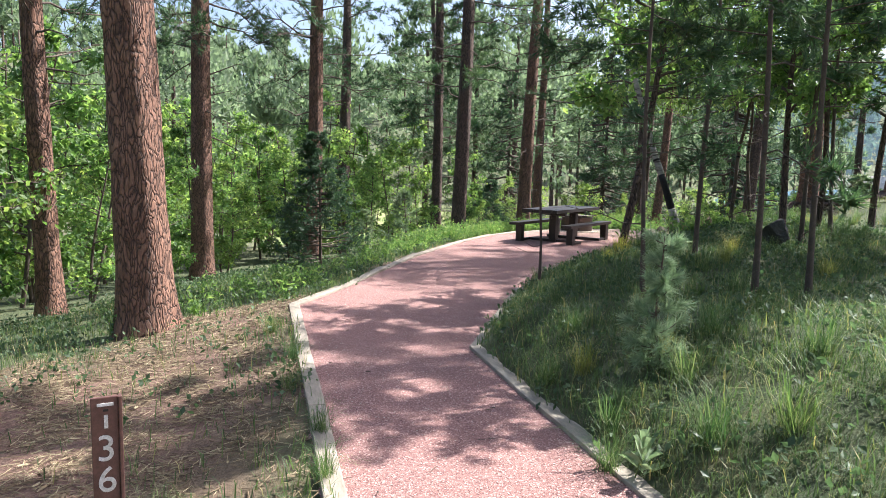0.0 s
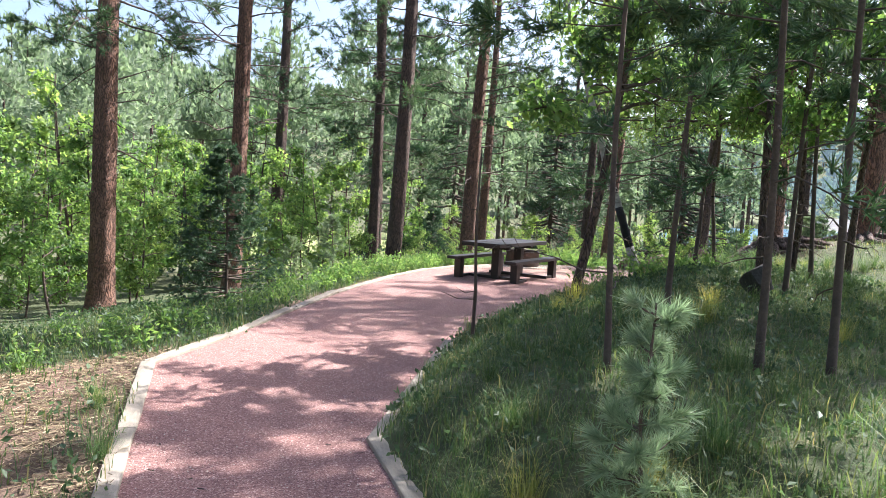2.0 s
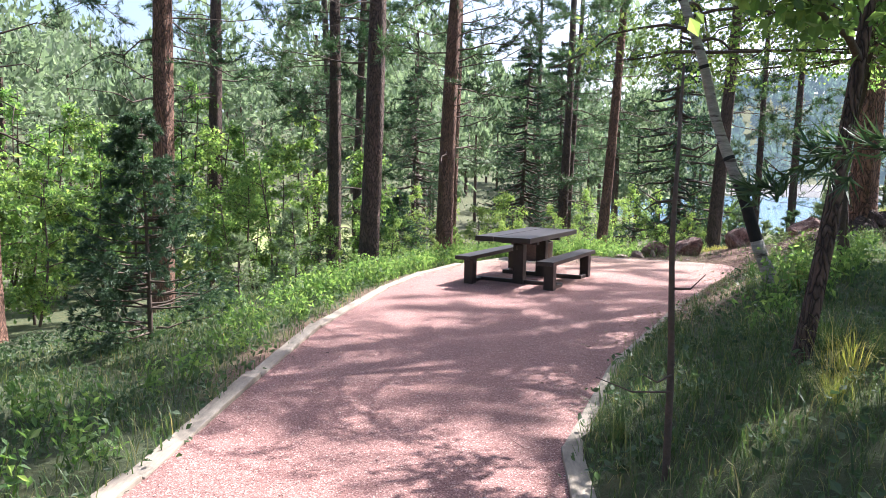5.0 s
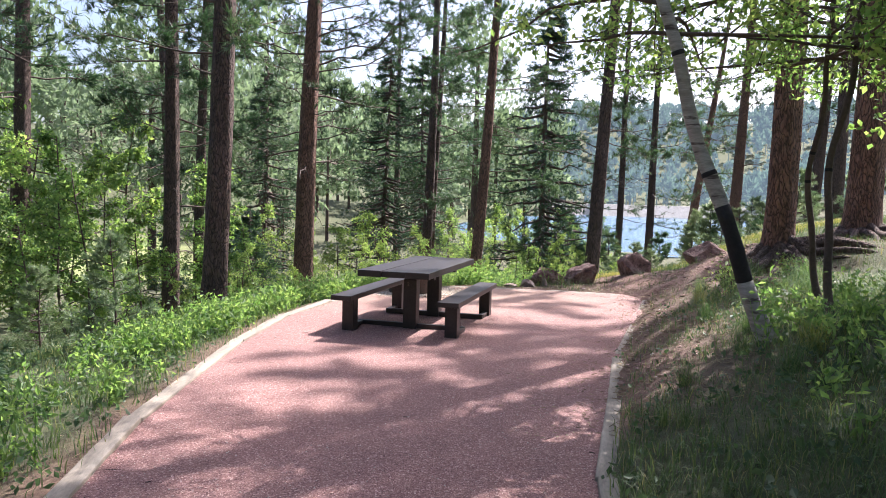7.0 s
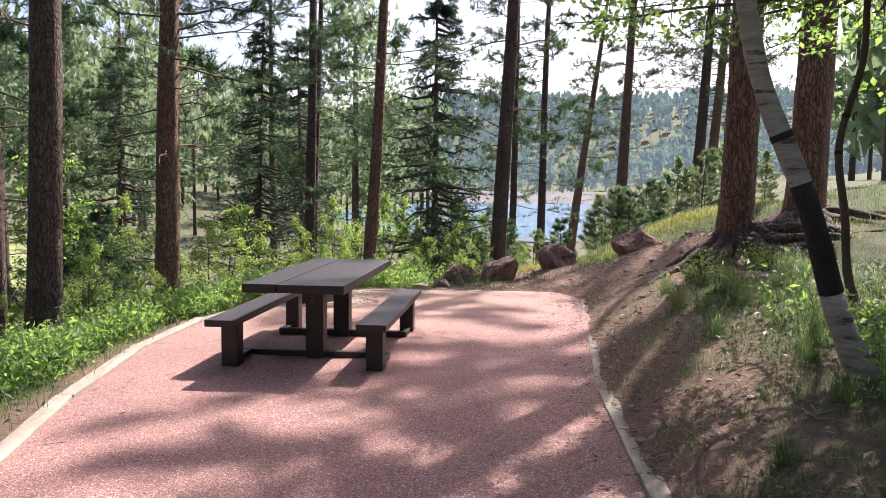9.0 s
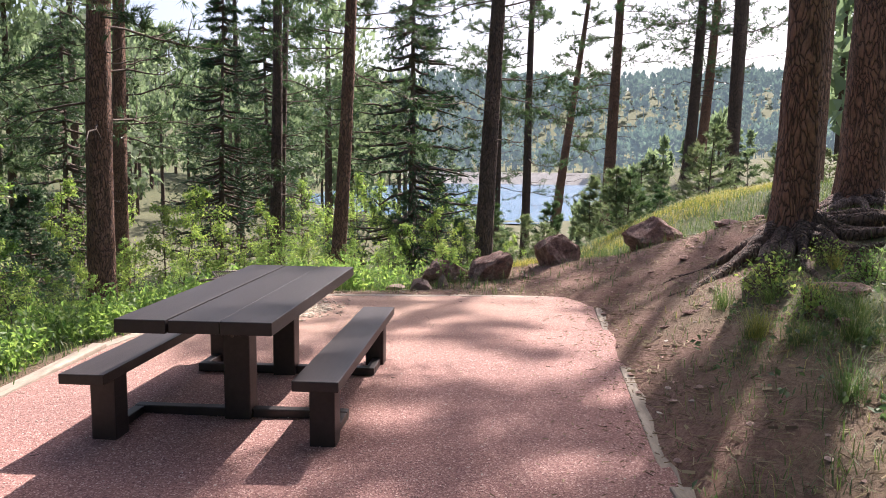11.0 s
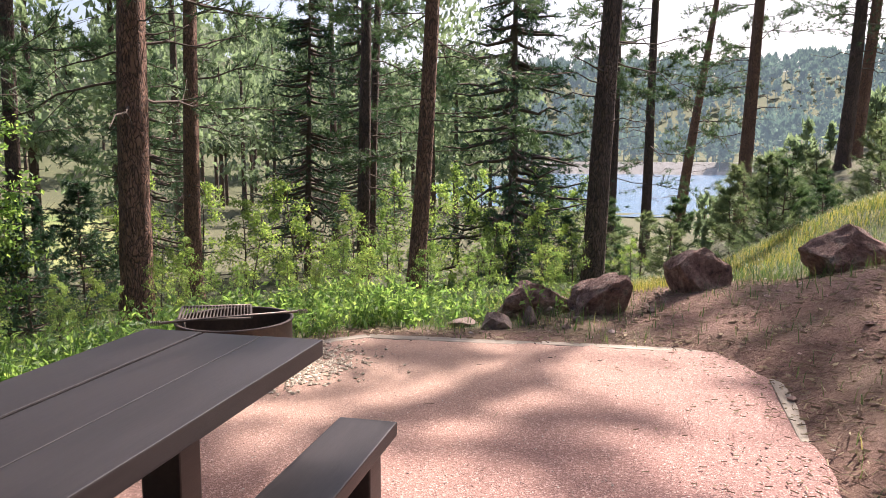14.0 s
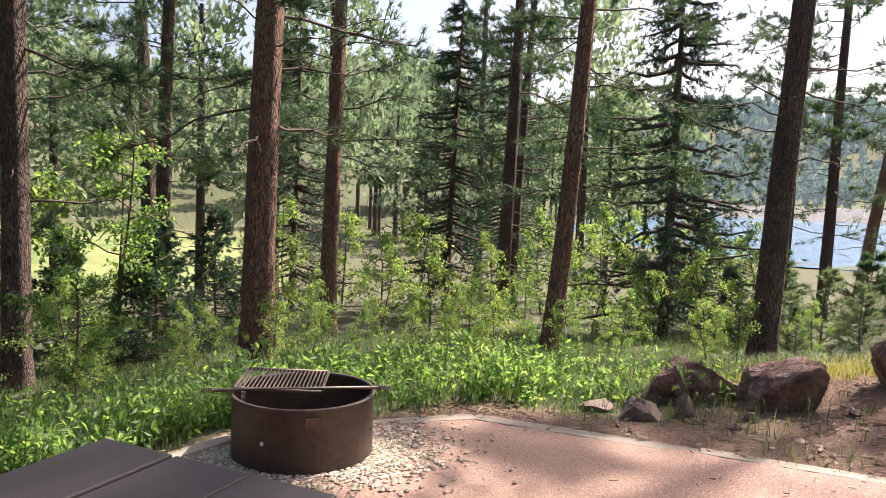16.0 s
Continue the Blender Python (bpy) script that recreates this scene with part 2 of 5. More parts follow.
def in_pad(x, y):
    inside = np.zeros(np.shape(x), bool)
    for (ax, ay), (bx, by) in zip(PAD, PAD[1:] + PAD[:1]):
        cross = ((ay > y) != (by > y)) & (x < (bx - ax) * (y - ay) / (by - ay + 1e-12) + ax)
        inside ^= cross
    return inside


def step(a, b, v):
    u = np.clip((v - a) / (b - a), 0, 1)
    return u * u * (3 - 2 * u)


def path_z(y):
    return -0.06 * step(8, 16, y) - 0.05 * step(17, 21, y)


def lump(x, y, s, seed):
    """Cheap smooth unevenness, -1 to 1, about s metres across."""
    a = np.sin(x / s * 1.7 + seed) * np.cos(y / s * 1.3 - seed * 1.7) + np.sin((x + 0.6 * y) / s * 2.9 + seed * 2.3) * 0.5
    return (a + np.cos((y * 1.1 - x * 0.7) / s * 4.1 + seed) * 0.3) / 1.8


def land(x, y):
    """The height of the ground at x, y (arrays)."""
    x, y = np.asarray(x, float), np.asarray(y, float)
    dl, df, dr = chain_distance(x, y, LEFT), chain_distance(x, y, FAR), chain_distance(x, y, RIGHT)
    hl = -0.22 * dl - 0.07 * np.maximum(dl - 3, 0) + 0.12 * np.maximum(dl - 9, 0)
    hl = np.maximum(hl, -3.4)
    hf = np.maximum(-0.06 * df - 0.14 * np.maximum(df - 1.5, 0), -2.9)
    hr = 0.58 * (1 - np.exp(-dr / 0.95)) + 0.12 * np.minimum(dr, 7) + 0.03 * np.maximum(dr - 7, 0)
    hr = hr * (1 - 0.5 * step(16.8, 20, y) * step(0, 4, 7 - dr)) * (1 - 0.8 * step(20, 27, y) * step(17, 12, x))
    df = df + 1.5 * np.maximum(x - 8, 0) * step(26, 21, y)
    wl, wf, wr = [1 / (d + 0.05) ** 4 for d in (dl, df, dr)]
    near = (hl * wl + hf * wf + hr * wr) / (wl + wf + wr)
    near = near + path_z(y) + lump(x, y, 1.1, 1.0) * 0.05 * step(0.2, 1.5, np.minimum(np.minimum(dl, df), dr))
    az = np.degrees(np.arctan2(x - 4, y - 17))
    d = np.hypot(x - 4, y - 17)
    near = near + 0.42 * step(7.0, 9.0, x) * step(12, 15.5, y) * step(21, 18, y)
    near = near + (1.1 * step(42, 62, az) * step(6.5, 13, d) + 1.2 * step(42, 54, az) * step(13, 30, d)) * step(130, 95, az)
    near = np.where(in_pad(x, y), path_z(y), near)
    low = -5.6 + 7.6 * step(41, 54, az) - 2.4 * step(110, 170, az)
    low = np.where(az < -60, -5.6 + 5.2 * step(60, 150, -az), low)
    low = low + lump(x, y, 9, 4.0) * 0.5 * step(25, 45, d)
    h = near + (low - near) * step(15, 52, d)
    ax, ay = np.sin(np.radians(az)) * d, np.cos(np.radians(az)) * d
    def hill(a, r, height, across, along):
        cx, cy = np.sin(radians(a)) * r, np.cos(radians(a)) * r
        ux, uy = np.cos(radians(a)), -np.sin(radians(a))
        p, q = (ax - cx) * ux + (ay - cy) * uy, (ax - cx) * -uy + (ay - cy) * ux
        return height * np.exp(-(p / across) ** 2 - (q / along) ** 2)
    far = hill(6, 290, 42, 75, 110) + hill(-32, 230, 34, 80, 90) + hill(-80, 200, 26, 90, 80)
    far = far + hill(52, 900, 92, 330, 260) + hill(28, 760, 62, 200, 200) + hill(100, 300, 30, 150, 120)
    h = h + far * step(45, 130, d)
    lake = np.hypot(((ax - 128) * 0.79 - (ay - 165) * 0.61) / 48, ((ax - 128) * 0.61 + (ay - 165) * 0.79) / 112)
    h = np.where(lake < 1.25, np.minimum(h, -5.0 - 1.2 * step(1.12, 0.9, lake)), h)
    return h


def land_at(x, y):
    return float(land(np.array([x]), np.array([y]))[0])


def mesh_of(name, verts, faces, mat, smooth=False):
    """A mesh from an array of places and one or more arrays of faces."""
    me = bpy.data.meshes.new(name)
    verts = np.asarray(verts, np.float32)
    faces = [np.asarray(f, np.int32) for f in (faces if isinstance(faces, list) else [faces]) if len(f)]
    if faces:
        flat = np.concatenate([f.ravel() for f in faces])
        sizes = np.concatenate([np.full(len(f), f.shape[1], np.int32) for f in faces])
        me.vertices.add(len(verts))
        me.vertices.foreach_set("co", verts.ravel())
        me.loops.add(len(flat))
        me.loops.foreach_set("vertex_index", flat)
        me.polygons.add(len(sizes))
        me.polygons.foreach_set("loop_start", np.concatenate([[0], np.cumsum(sizes)[:-1]]).astype(np.int32))
        me.polygons.foreach_set("use_smooth", np.full(len(sizes), smooth, bool))
        me.update(calc_edges=True)
    me.materials.append(mat)
    return me


def part(name, me, parent=None, label=""):
    ob = new(name, me)
    if parent:
        ob.parent = parent
    return tagged(ob, label)


def from_bm(name, bm, mat, smooth=False):
    me = bpy.data.meshes.new(name)
    bm.normal_update()
    bm.to_mesh(me)
    bm.free()
    if smooth:
        me.polygons.foreach_set("use_smooth", np.ones(len(me.polygons), bool))
    me.materials.append(mat)
    return me


def thing(name, x, y, z, label, category, group="", turn=0.0):
    ob = new(name)
    ob.matrix_world = pose(x, y, z, 0, 0, turn)
    return tagged(ob, label, category, group)


def axis(fine_lo, fine_hi, fine, lo, hi):
    """Grid lines: even over the fine stretch, then ever wider."""
    out, s = [], fine
    v = fine_hi
    while v < hi:
        s *= 1.07
        v += s
        out.append(v)
    s, v, left = fine, fine_lo, []
    while v > lo:
        s *= 1.07
        v -= s
        left.append(v)
    return np.array(left[::-1] + list(np.arange(fine_lo, fine_hi + 1e-6, fine)) + out)


def build_ground():
    gx, gy = axis(-9, 13, 0.16, -2600, 2600), axis(-1, 30, 0.16, -2600, 2600)
    X, Y = np.meshgrid(gx, gy)
    x, y = X.ravel(), Y.ravel()
    z = land(x, y)
    edge = np.minimum(np.minimum(chain_distance(x, y, LEFT), chain_distance(x, y, FAR)), chain_distance(x, y, RIGHT))
    z = np.where(in_pad(x, y), z - 0.03 - 0.1 * step(0.02, 0.3, edge), z - 0.03 * step(0.3, 0.0, edge))
    rng = np.random.default_rng(5)
    z = z + np.where((np.abs(x - 3) < 14) & (y < 32) & ~in_pad(x, y), rng.normal(0, 0.008, len(x)), 0)
    w, h = len(gx), len(gy)
    i = (np.arange(h - 1)[:, None] * w + np.arange(w - 1)[None]).ravel()
    me = mesh_of("ground", np.stack([x, y, z], 1), np.stack([i, i + 1, i + w + 1, i + w], 1), FLOOR, True)
    a = me.attributes.new("bare", "FLOAT", "POINT")
    a.data.foreach_set("value", bare_share(x, y).astype(np.float32))
    a = me.attributes.new("meadow", "FLOAT", "POINT")
    a.data.foreach_set("value", meadow_share(x, y).astype(np.float32))
    tagged(new("ground", me), "forest floor of grass, pine litter and reddish soil", "ground", kind="structure")


def bare_share(x, y):
    """Where the floor is bare soil or needle litter instead of grass, 0 to 1."""
    litter = np.exp(-(((x + 2.6) / 1.7) ** 2 + ((y - 4.6) / 3.4) ** 2) ** 2)
    litter2 = np.exp(-(((x + 2.4) / 1.1) ** 2 + ((y - 8.2) / 1.3) ** 2) ** 2)
    right = np.exp(-(((x - 8.0) / 2.6) ** 2 + ((y - 18.8) / 2.9) ** 2) ** 2)
    bank = np.exp(-((chain_distance(x, y, [(3.0, 13.0), (5.6, 16.4), (7.4, 18.6), (8.3, 21.5)]) / 1.0) ** 2))
    verge = np.exp(-(chain_distance(x, y, [(-1.0, 12.0), (0.4, 16.5), (2.0, 19.5), (4.9, 21.3), (7.5, 19.7)]) / 0.45) ** 2)
    forest = 0.15 * step(12, 30, np.hypot(x - 4, y - 17)) * (1 - 0.7 * step(60, 120, np.hypot(x - 4, y - 17)))
    return np.clip(np.maximum.reduce([litter, litter2, right, bank, 0.85 * verge, forest]) + 0.25 * lump(x, y, 0.5, 3.0) * (litter + right + bank + verge > 0.15), 0, 1)


def meadow_share(x, y):
    az, d = np.degrees(np.arctan2(x - 4, y - 17)), np.hypot(x - 4, y - 17)
    return step(44, 50, d) * step(-24, -20, az) * (1 - step(-4, 1, az)) * (1 - step(78, 92, d))


def build_path():
    """Crushed red gravel between the timbers."""
    gx, gy = np.arange(-2.2, 8.0, 0.10), np.arange(-9.0, 21.6, 0.10)
    X, Y = np.meshgrid(gx, gy)
    x, y = X.ravel(), Y.ravel()
    edge = np.minimum(np.minimum(chain_distance(x, y, LEFT), chain_distance(x, y, FAR)), chain_distance(x, y, RIGHT))
    keep = in_pad(x, y) | (edge < 0.16)
    rng = np.random.default_rng(3)
    z = path_z(y) - 0.015 + lump(x, y, 0.9, 2.0) * 0.008 + rng.normal(0, 0.0025, len(x))
    z = np.where(in_pad(x, y), z, z - 0.05 * np.clip(edge / 0.14, 0, 1))
    w, h = len(gx), len(gy)
    i = (np.arange(h - 1)[:, None] * w + np.arange(w - 1)[None]).ravel()
    f = np.stack([i, i + 1, i + w + 1, i + w], 1)
    f = f[keep[f].all(1)]
    used = np.unique(f)
    back = np.full(len(x), -1)
    back[used] = np.arange(len(used))
    me = mesh_of("gravel_path", np.stack([x, y, z], 1)[used], back[f], GRAVEL, True)
    a = me.attributes.new("pale", "FLOAT", "POINT")
    p = np.exp(-(((x - 4.6) / 2.9) ** 2 + ((y - 20.2) / 2.1) ** 2)) * 0.9
    a.data.foreach_set("value", np.clip(p, 0, 1)[used].astype(np.float32))
    tagged(new("gravel_path", me), "crushed pinkish red gravel path and picnic pad", "path", kind="structure")


build_ground()
build_path()


def box_bm(bm, lo, hi, bev=0.006, turn=None):
    m = Matrix.Translation([(a + b) / 2 for a, b in zip(lo, hi)]) @ Matrix.Diagonal([b - a for a, b in zip(lo, hi)] + [1])
    made = bmesh.ops.create_cube(bm, size=1, matrix=(turn @ m) if turn else m)["verts"]
    if bev:
        edges = list({e for v in made for e in v.link_edges})
        bmesh.ops.bevel(bm, geom=edges, offset=bev, segments=2, affect="EDGES", profile=0.6)


def build_kerbs():
    """Landscape timbers end to end along the edges of the path."""
    rng = random.Random(4)
    runs = [(LEFT[:9], 1), (LEFT[8:] , 1), (FAR, 1), (RIGHT[1:3], 1), (RIGHT[3:8], 1), (RIGHT[7:], 1)]
    for chain, side in runs:
        for (ax, ay), (bx, by) in zip(chain, chain[1:]):
            length = math.hypot(bx - ax, by - ay)
            n = max(1, round(length / 2.2))
            turn = math.degrees(math.atan2(by - ay, bx - ax))
            for k in range(n):
                l = length / n - 0.006
                u = (k + 0.5) / n
                x, y = ax + (bx - ax) * u, ay + (by - ay) * u
                bm = bmesh.new()
                box_bm(bm, (-l / 2, -0.062, -0.10), (l / 2, 0.062, 0.014), 0.012)
                bmesh.ops.subdivide_edges(bm, edges=[e for e in bm.edges if e.calc_length() > 0.5], cuts=8)
                for v in bm.verts:
                    v.co += noise.noise_vector(v.co * 4 + Vector((x, y, 0))) * 0.005
                ob = new("kerb_timber", from_bm("kerb_timber", bm, TIMBER))
                drop = 0.024 if chain is FAR or (y > 15.2 and x > 4.5) else 0.012 if y > 13 and x > 2.5 else 0.0
                ob.matrix_world = pose(x, y, float(path_z(y)) - drop, rng.uniform(-2, 2), rng.uniform(-0.3, 0.3), turn + rng.uniform(-0.6, 0.6))
                tagged(ob, "weathered pale wooden landscape timber edging the gravel", "path edging", "path edging timbers")


build_kerbs()


# ---- picnic table ----
def solid(lo, hi, mat, bev=0.006, name="board"):
    bm = bmesh.new()
    box_bm(bm, lo, hi, bev)
    return from_bm(name, bm, mat)


def picnic_table(x, y, z, turn):
    t = thing("picnic_table", x, y, z, "dark brown stained wooden picnic table with attached benches, on gravel", "picnic table", turn=turn)
    w = 0.88 / 3
    for k in range(3):
        lo = -0.44 + k * w
        end = (0.0, 0.012, -0.006)[k]
        part("tabletop_plank", solid((-1.12 + end, lo + 0.003, 0.695), (1.12 + end * 0.5, lo + w - 0.003, 0.77 + (0, -0.003, 0.002)[k]), TABLE), t)
    for a in (-0.40, 0.62):
        part("batten", solid((a - 0.045, -0.30, 0.615), (a + 0.045, 0.30, 0.694), TABLE), t)
    for a in (-0.40, 0.62):
        part("post", solid((a - 0.075, -0.085, -0.03), (a + 0.075, 0.085, 0.614), TABLE, 0.01), t)
        bm = bmesh.new()
        box_bm(bm, (a - 0.035, -0.70, -0.01), (a + 0.035, -0.086, 0.055), 0.008)
        box_bm(bm, (a - 0.035, 0.086, -0.01), (a + 0.035, 0.70, 0.055), 0.008)
        part("base_bar", from_bm("base_bar", bm, TABLE), t)
    for s in (-1, 1):
        part("bench_seat", solid((-1.09, s * 0.66 - 0.13, 0.385), (1.07, s * 0.66 + 0.13, 0.445), TABLE), t)
        for a, bar in ((-0.82, -0.40), (0.97, 0.62)):
            part("bench_post", solid((a - 0.075, s * 0.65 - 0.075, -0.03), (a + 0.075, s * 0.65 + 0.075, 0.384), TABLE, 0.01), t)
            lo, hi = sorted((a + (0.076 if a < bar else -0.076), bar + (-0.036 if a < bar else 0.036)))
            part("base_strut", solid((lo, s * 0.665 - 0.035, -0.01), (hi, s * 0.665 + 0.035, 0.052), TABLE, 0.008), t)
    for s in (-0.2, 0.12):
        for a in (-0.40, 0.62):
            bm = bmesh.new()
            bmesh.ops.create_cone(bm, cap_ends=True, segments=8, radius1=0.012, radius2=0.010, depth=0.012, matrix=pose(a - 0.08, 0.02, 0.56 + s * 0.1, 0, 90, 0))
            part("bolt", from_bm("bolt", bm, GRATE), t, "small steel bolt head")


picnic_table(2.76, 17.20, float(path_z(17.2)) - 0.012, 54.0)


# ---- tubes, rocks ----
class Batch:
    """Collects faces of many small pieces for one mesh."""

    def __init__(self):
        self.v, self.f, self.n = [], [], 0

    def add(self, verts, faces):
        self.v.append(np.asarray(verts, float))
        self.f.append(np.asarray(faces) + self.n)
        self.n += len(verts)

    def tube(self, pts, radii, sides=6, cap=True):
        pts = np.asarray(pts, float)
        d = np.gradient(pts, axis=0)
        d /= np.linalg.norm(d, axis=1, keepdims=True) + 1e-9
        ref = np.array([0.0, 0.0, 1.0]) if abs(d[:, 2]).mean() < 0.8 else np.array([1.0, 0.0, 0.0])
        u = np.cross(d, ref)
        u /= np.linalg.norm(u, axis=1, keepdims=True) + 1e-9
        w = np.cross(d, u)
        a = np.arange(sides) * 2 * np.pi / sides
        r = np.asarray(radii, float)
        if r.ndim == 1:
            r = r[:, None] * np.ones(sides)
        ring = pts[:, None] + r[:, :, None] * (u[:, None] * np.cos(a)[None, :, None] + w[:, None] * np.sin(a)[None, :, None])
        n = len(pts)
        i = (np.arange(n - 1)[:, None] * sides + np.arange(sides)[None]).ravel()
        j = (np.arange(n - 1)[:, None] * sides + (np.arange(sides)[None] + 1) % sides).ravel()
        self.add(ring.reshape(-1, 3), np.stack([i, j, j + sides, i + sides], 1))
        if cap:
            self.f.append(np.array([[self.n - 1 - k for k in range(sides)][::-1]]))

    def quads(self, corners):
        """corners: n x 4 x 3"""
        c = np.asarray(corners, float)
        k = len(c)
        self.v.append(c.reshape(-1, 3))
        self.f.append(np.arange(k * 4).reshape(k, 4) + self.n)
        self.n += k * 4

    def tris(self, corners):
        c = np.asarray(corners, float)
        k = len(c)
        self.v.append(c.reshape(-1, 3))
        self.f.append(np.arange(k * 3).reshape(k, 3) + self.n)
        self.n += k * 3

    def mesh(self, name, mat, smooth=False):
        return mesh_of(name, np.concatenate(self.v) if self.v else np.zeros((0, 3)), self.f, mat, smooth)


def unit(v):
    return v / (np.linalg.norm(v, axis=-1, keepdims=True) + 1e-9)


def leaves_at(rng, c, size, droop=0.3, slim=0.55):
    """A folded diamond leaf at each point."""
    n = len(c)
    s = size * rng.uniform(0.6, 1.25, (n, 1))
    d = unit(rng.normal(0, 1, (n, 3)) + np.array([0, 0, -droop]))
    side = unit(np.cross(d, rng.normal(0, 1, (n, 3)) + np.array([0, 0, 0.8])))
    up = np.cross(side, d)
    mid = c + d * s * 0.5
    return np.stack([c, mid + side * s * slim * 0.5 + up * s * 0.08, c + d * s, mid - side * s * slim * 0.5 + up * s * 0.08], 1)


def needles_at(rng, c, axis_dir, length, per, width=0.006, spread=0.9):
    """Tufts of long needles fanning round each twig's tip."""
    n = len(c)
    a = np.repeat(unit(axis_dir), per, 0)
    base = np.repeat(c, per, 0) - a * rng.uniform(0, 0.5, (n * per, 1)) * length
    d = unit(a + rng.normal(0, spread * 0.6, (n * per, 3)))
    l = length * rng.uniform(0.7, 1.15, (n * per, 1))
    side = unit(np.cross(d, rng.normal(0, 1, (n * per, 3)))) * width
    return np.stack([base - side, base + side, base + d * l], 1)


def rock(name, x, y, z, sx, sy, sz, mat, seed, label, turn=0.0, sink=0.12, category="rock", group="", angular=0.5):
    bm = bmesh.new()
    bmesh.ops.create_icosphere(bm, subdivisions=4, radius=1)
    rng = random.Random(seed)
    cuts = [(Vector((rng.uniform(-1, 1), rng.uniform(-1, 1), rng.uniform(-0.6, 1))).normalized(), rng.uniform(0.36, 0.70)) for _ in range(15)]
    off = Vector((seed * 3.1, seed * 1.7, 0))
    for v in bm.verts:
        p = v.co.copy()
        for n, d in cuts:
            e = p.dot(n) - d
            if e > 0:
                p -= n * e * 0.97
        p += p.normalized() * (noise.fractal(p * 1.6 + off, 0.9, 2.1, 5) * 0.10 + noise.noise(p * 6 + off) * 0.03 + abs(noise.noise(p * 3.3 + off)) * -0.06 - max(0, noise.noise(p * 2.3 + off * 2) - 0.45) * 0.5)
        v.co = Vector((p.x * sx, p.y * sy, p.z * sz)) * 0.43
    low = min(v.co.z for v in bm.verts)
    high = max(v.co.z for v in bm.verts)
    for v in bm.verts:
        v.co.z -= low + sink * (high - low)
    ob = new(name, from_bm(name, bm, mat))
    ob.matrix_world = pose(x, y, z, 0, 0, turn)
    return tagged(ob, label, category, group)


def boulders():
    lab = "rough reddish boulder resting on bare soil beside the pad"
    for i, (x, y, sx, sy, sz, turn) in enumerate([(6.88, 21.55, 1.5, 1.0, 0.95, 15), (7.42, 21.08, 1.15, 0.9, 0.98, -30), (8.52, 20.88, 1.2, 0.85, 1.0, -35), (9.60, 19.85, 1.75, 1.0, 1.15, -40)]):
        rock("boulder", x, y, land_at(x, y) + (0.06 if i == 0 else 0.02 if i == 1 else 0.0), sx, sy, sz, ROCK, 11 + i, lab, turn, 0.36, "boulder", "boulders along the pad")
    for i, (x, y, s, h, turn) in enumerate([(6.22, 20.95, 0.55, 0.36, 20), (6.62, 20.98, 0.42, 0.36, 70), (6.98, 20.72, 0.22, 0.16, 10), (7.05, 21.3, 0.3, 0.22, 0), (7.75, 20.55, 0.25, 0.12, 40), (6.0, 21.3, 0.5, 0.18, 0), (6.75, 20.55, 0.18, 0.12, 0)]):
        rock("stone", x, y, land_at(x, y), s, s * 0.75, h, ROCK_GREY, 31 + i, "small grey-brown angular stone on the soil", turn, 0.3, "stone", "loose stones by the boulders")
    for i, (x, y, s, h, turn) in enumerate([(9.55, 18.55, 0.75, 0.25, 20), (10.0, 18.4, 0.4, 0.2, 70), (6.75, 15.35, 0.85, 0.22, -30), (5.9, 14.9, 0.35, 0.18, 15), (6.15, 15.2, 0.25, 0.2, 0)]):
        rock("flat_stone", x, y, land_at(x, y), s, s * 0.7, h, ROCK, 51 + i, "flat pale red stone half sunk in the bank", turn, 0.3, "stone", "flat stones on the bank")


boulders()


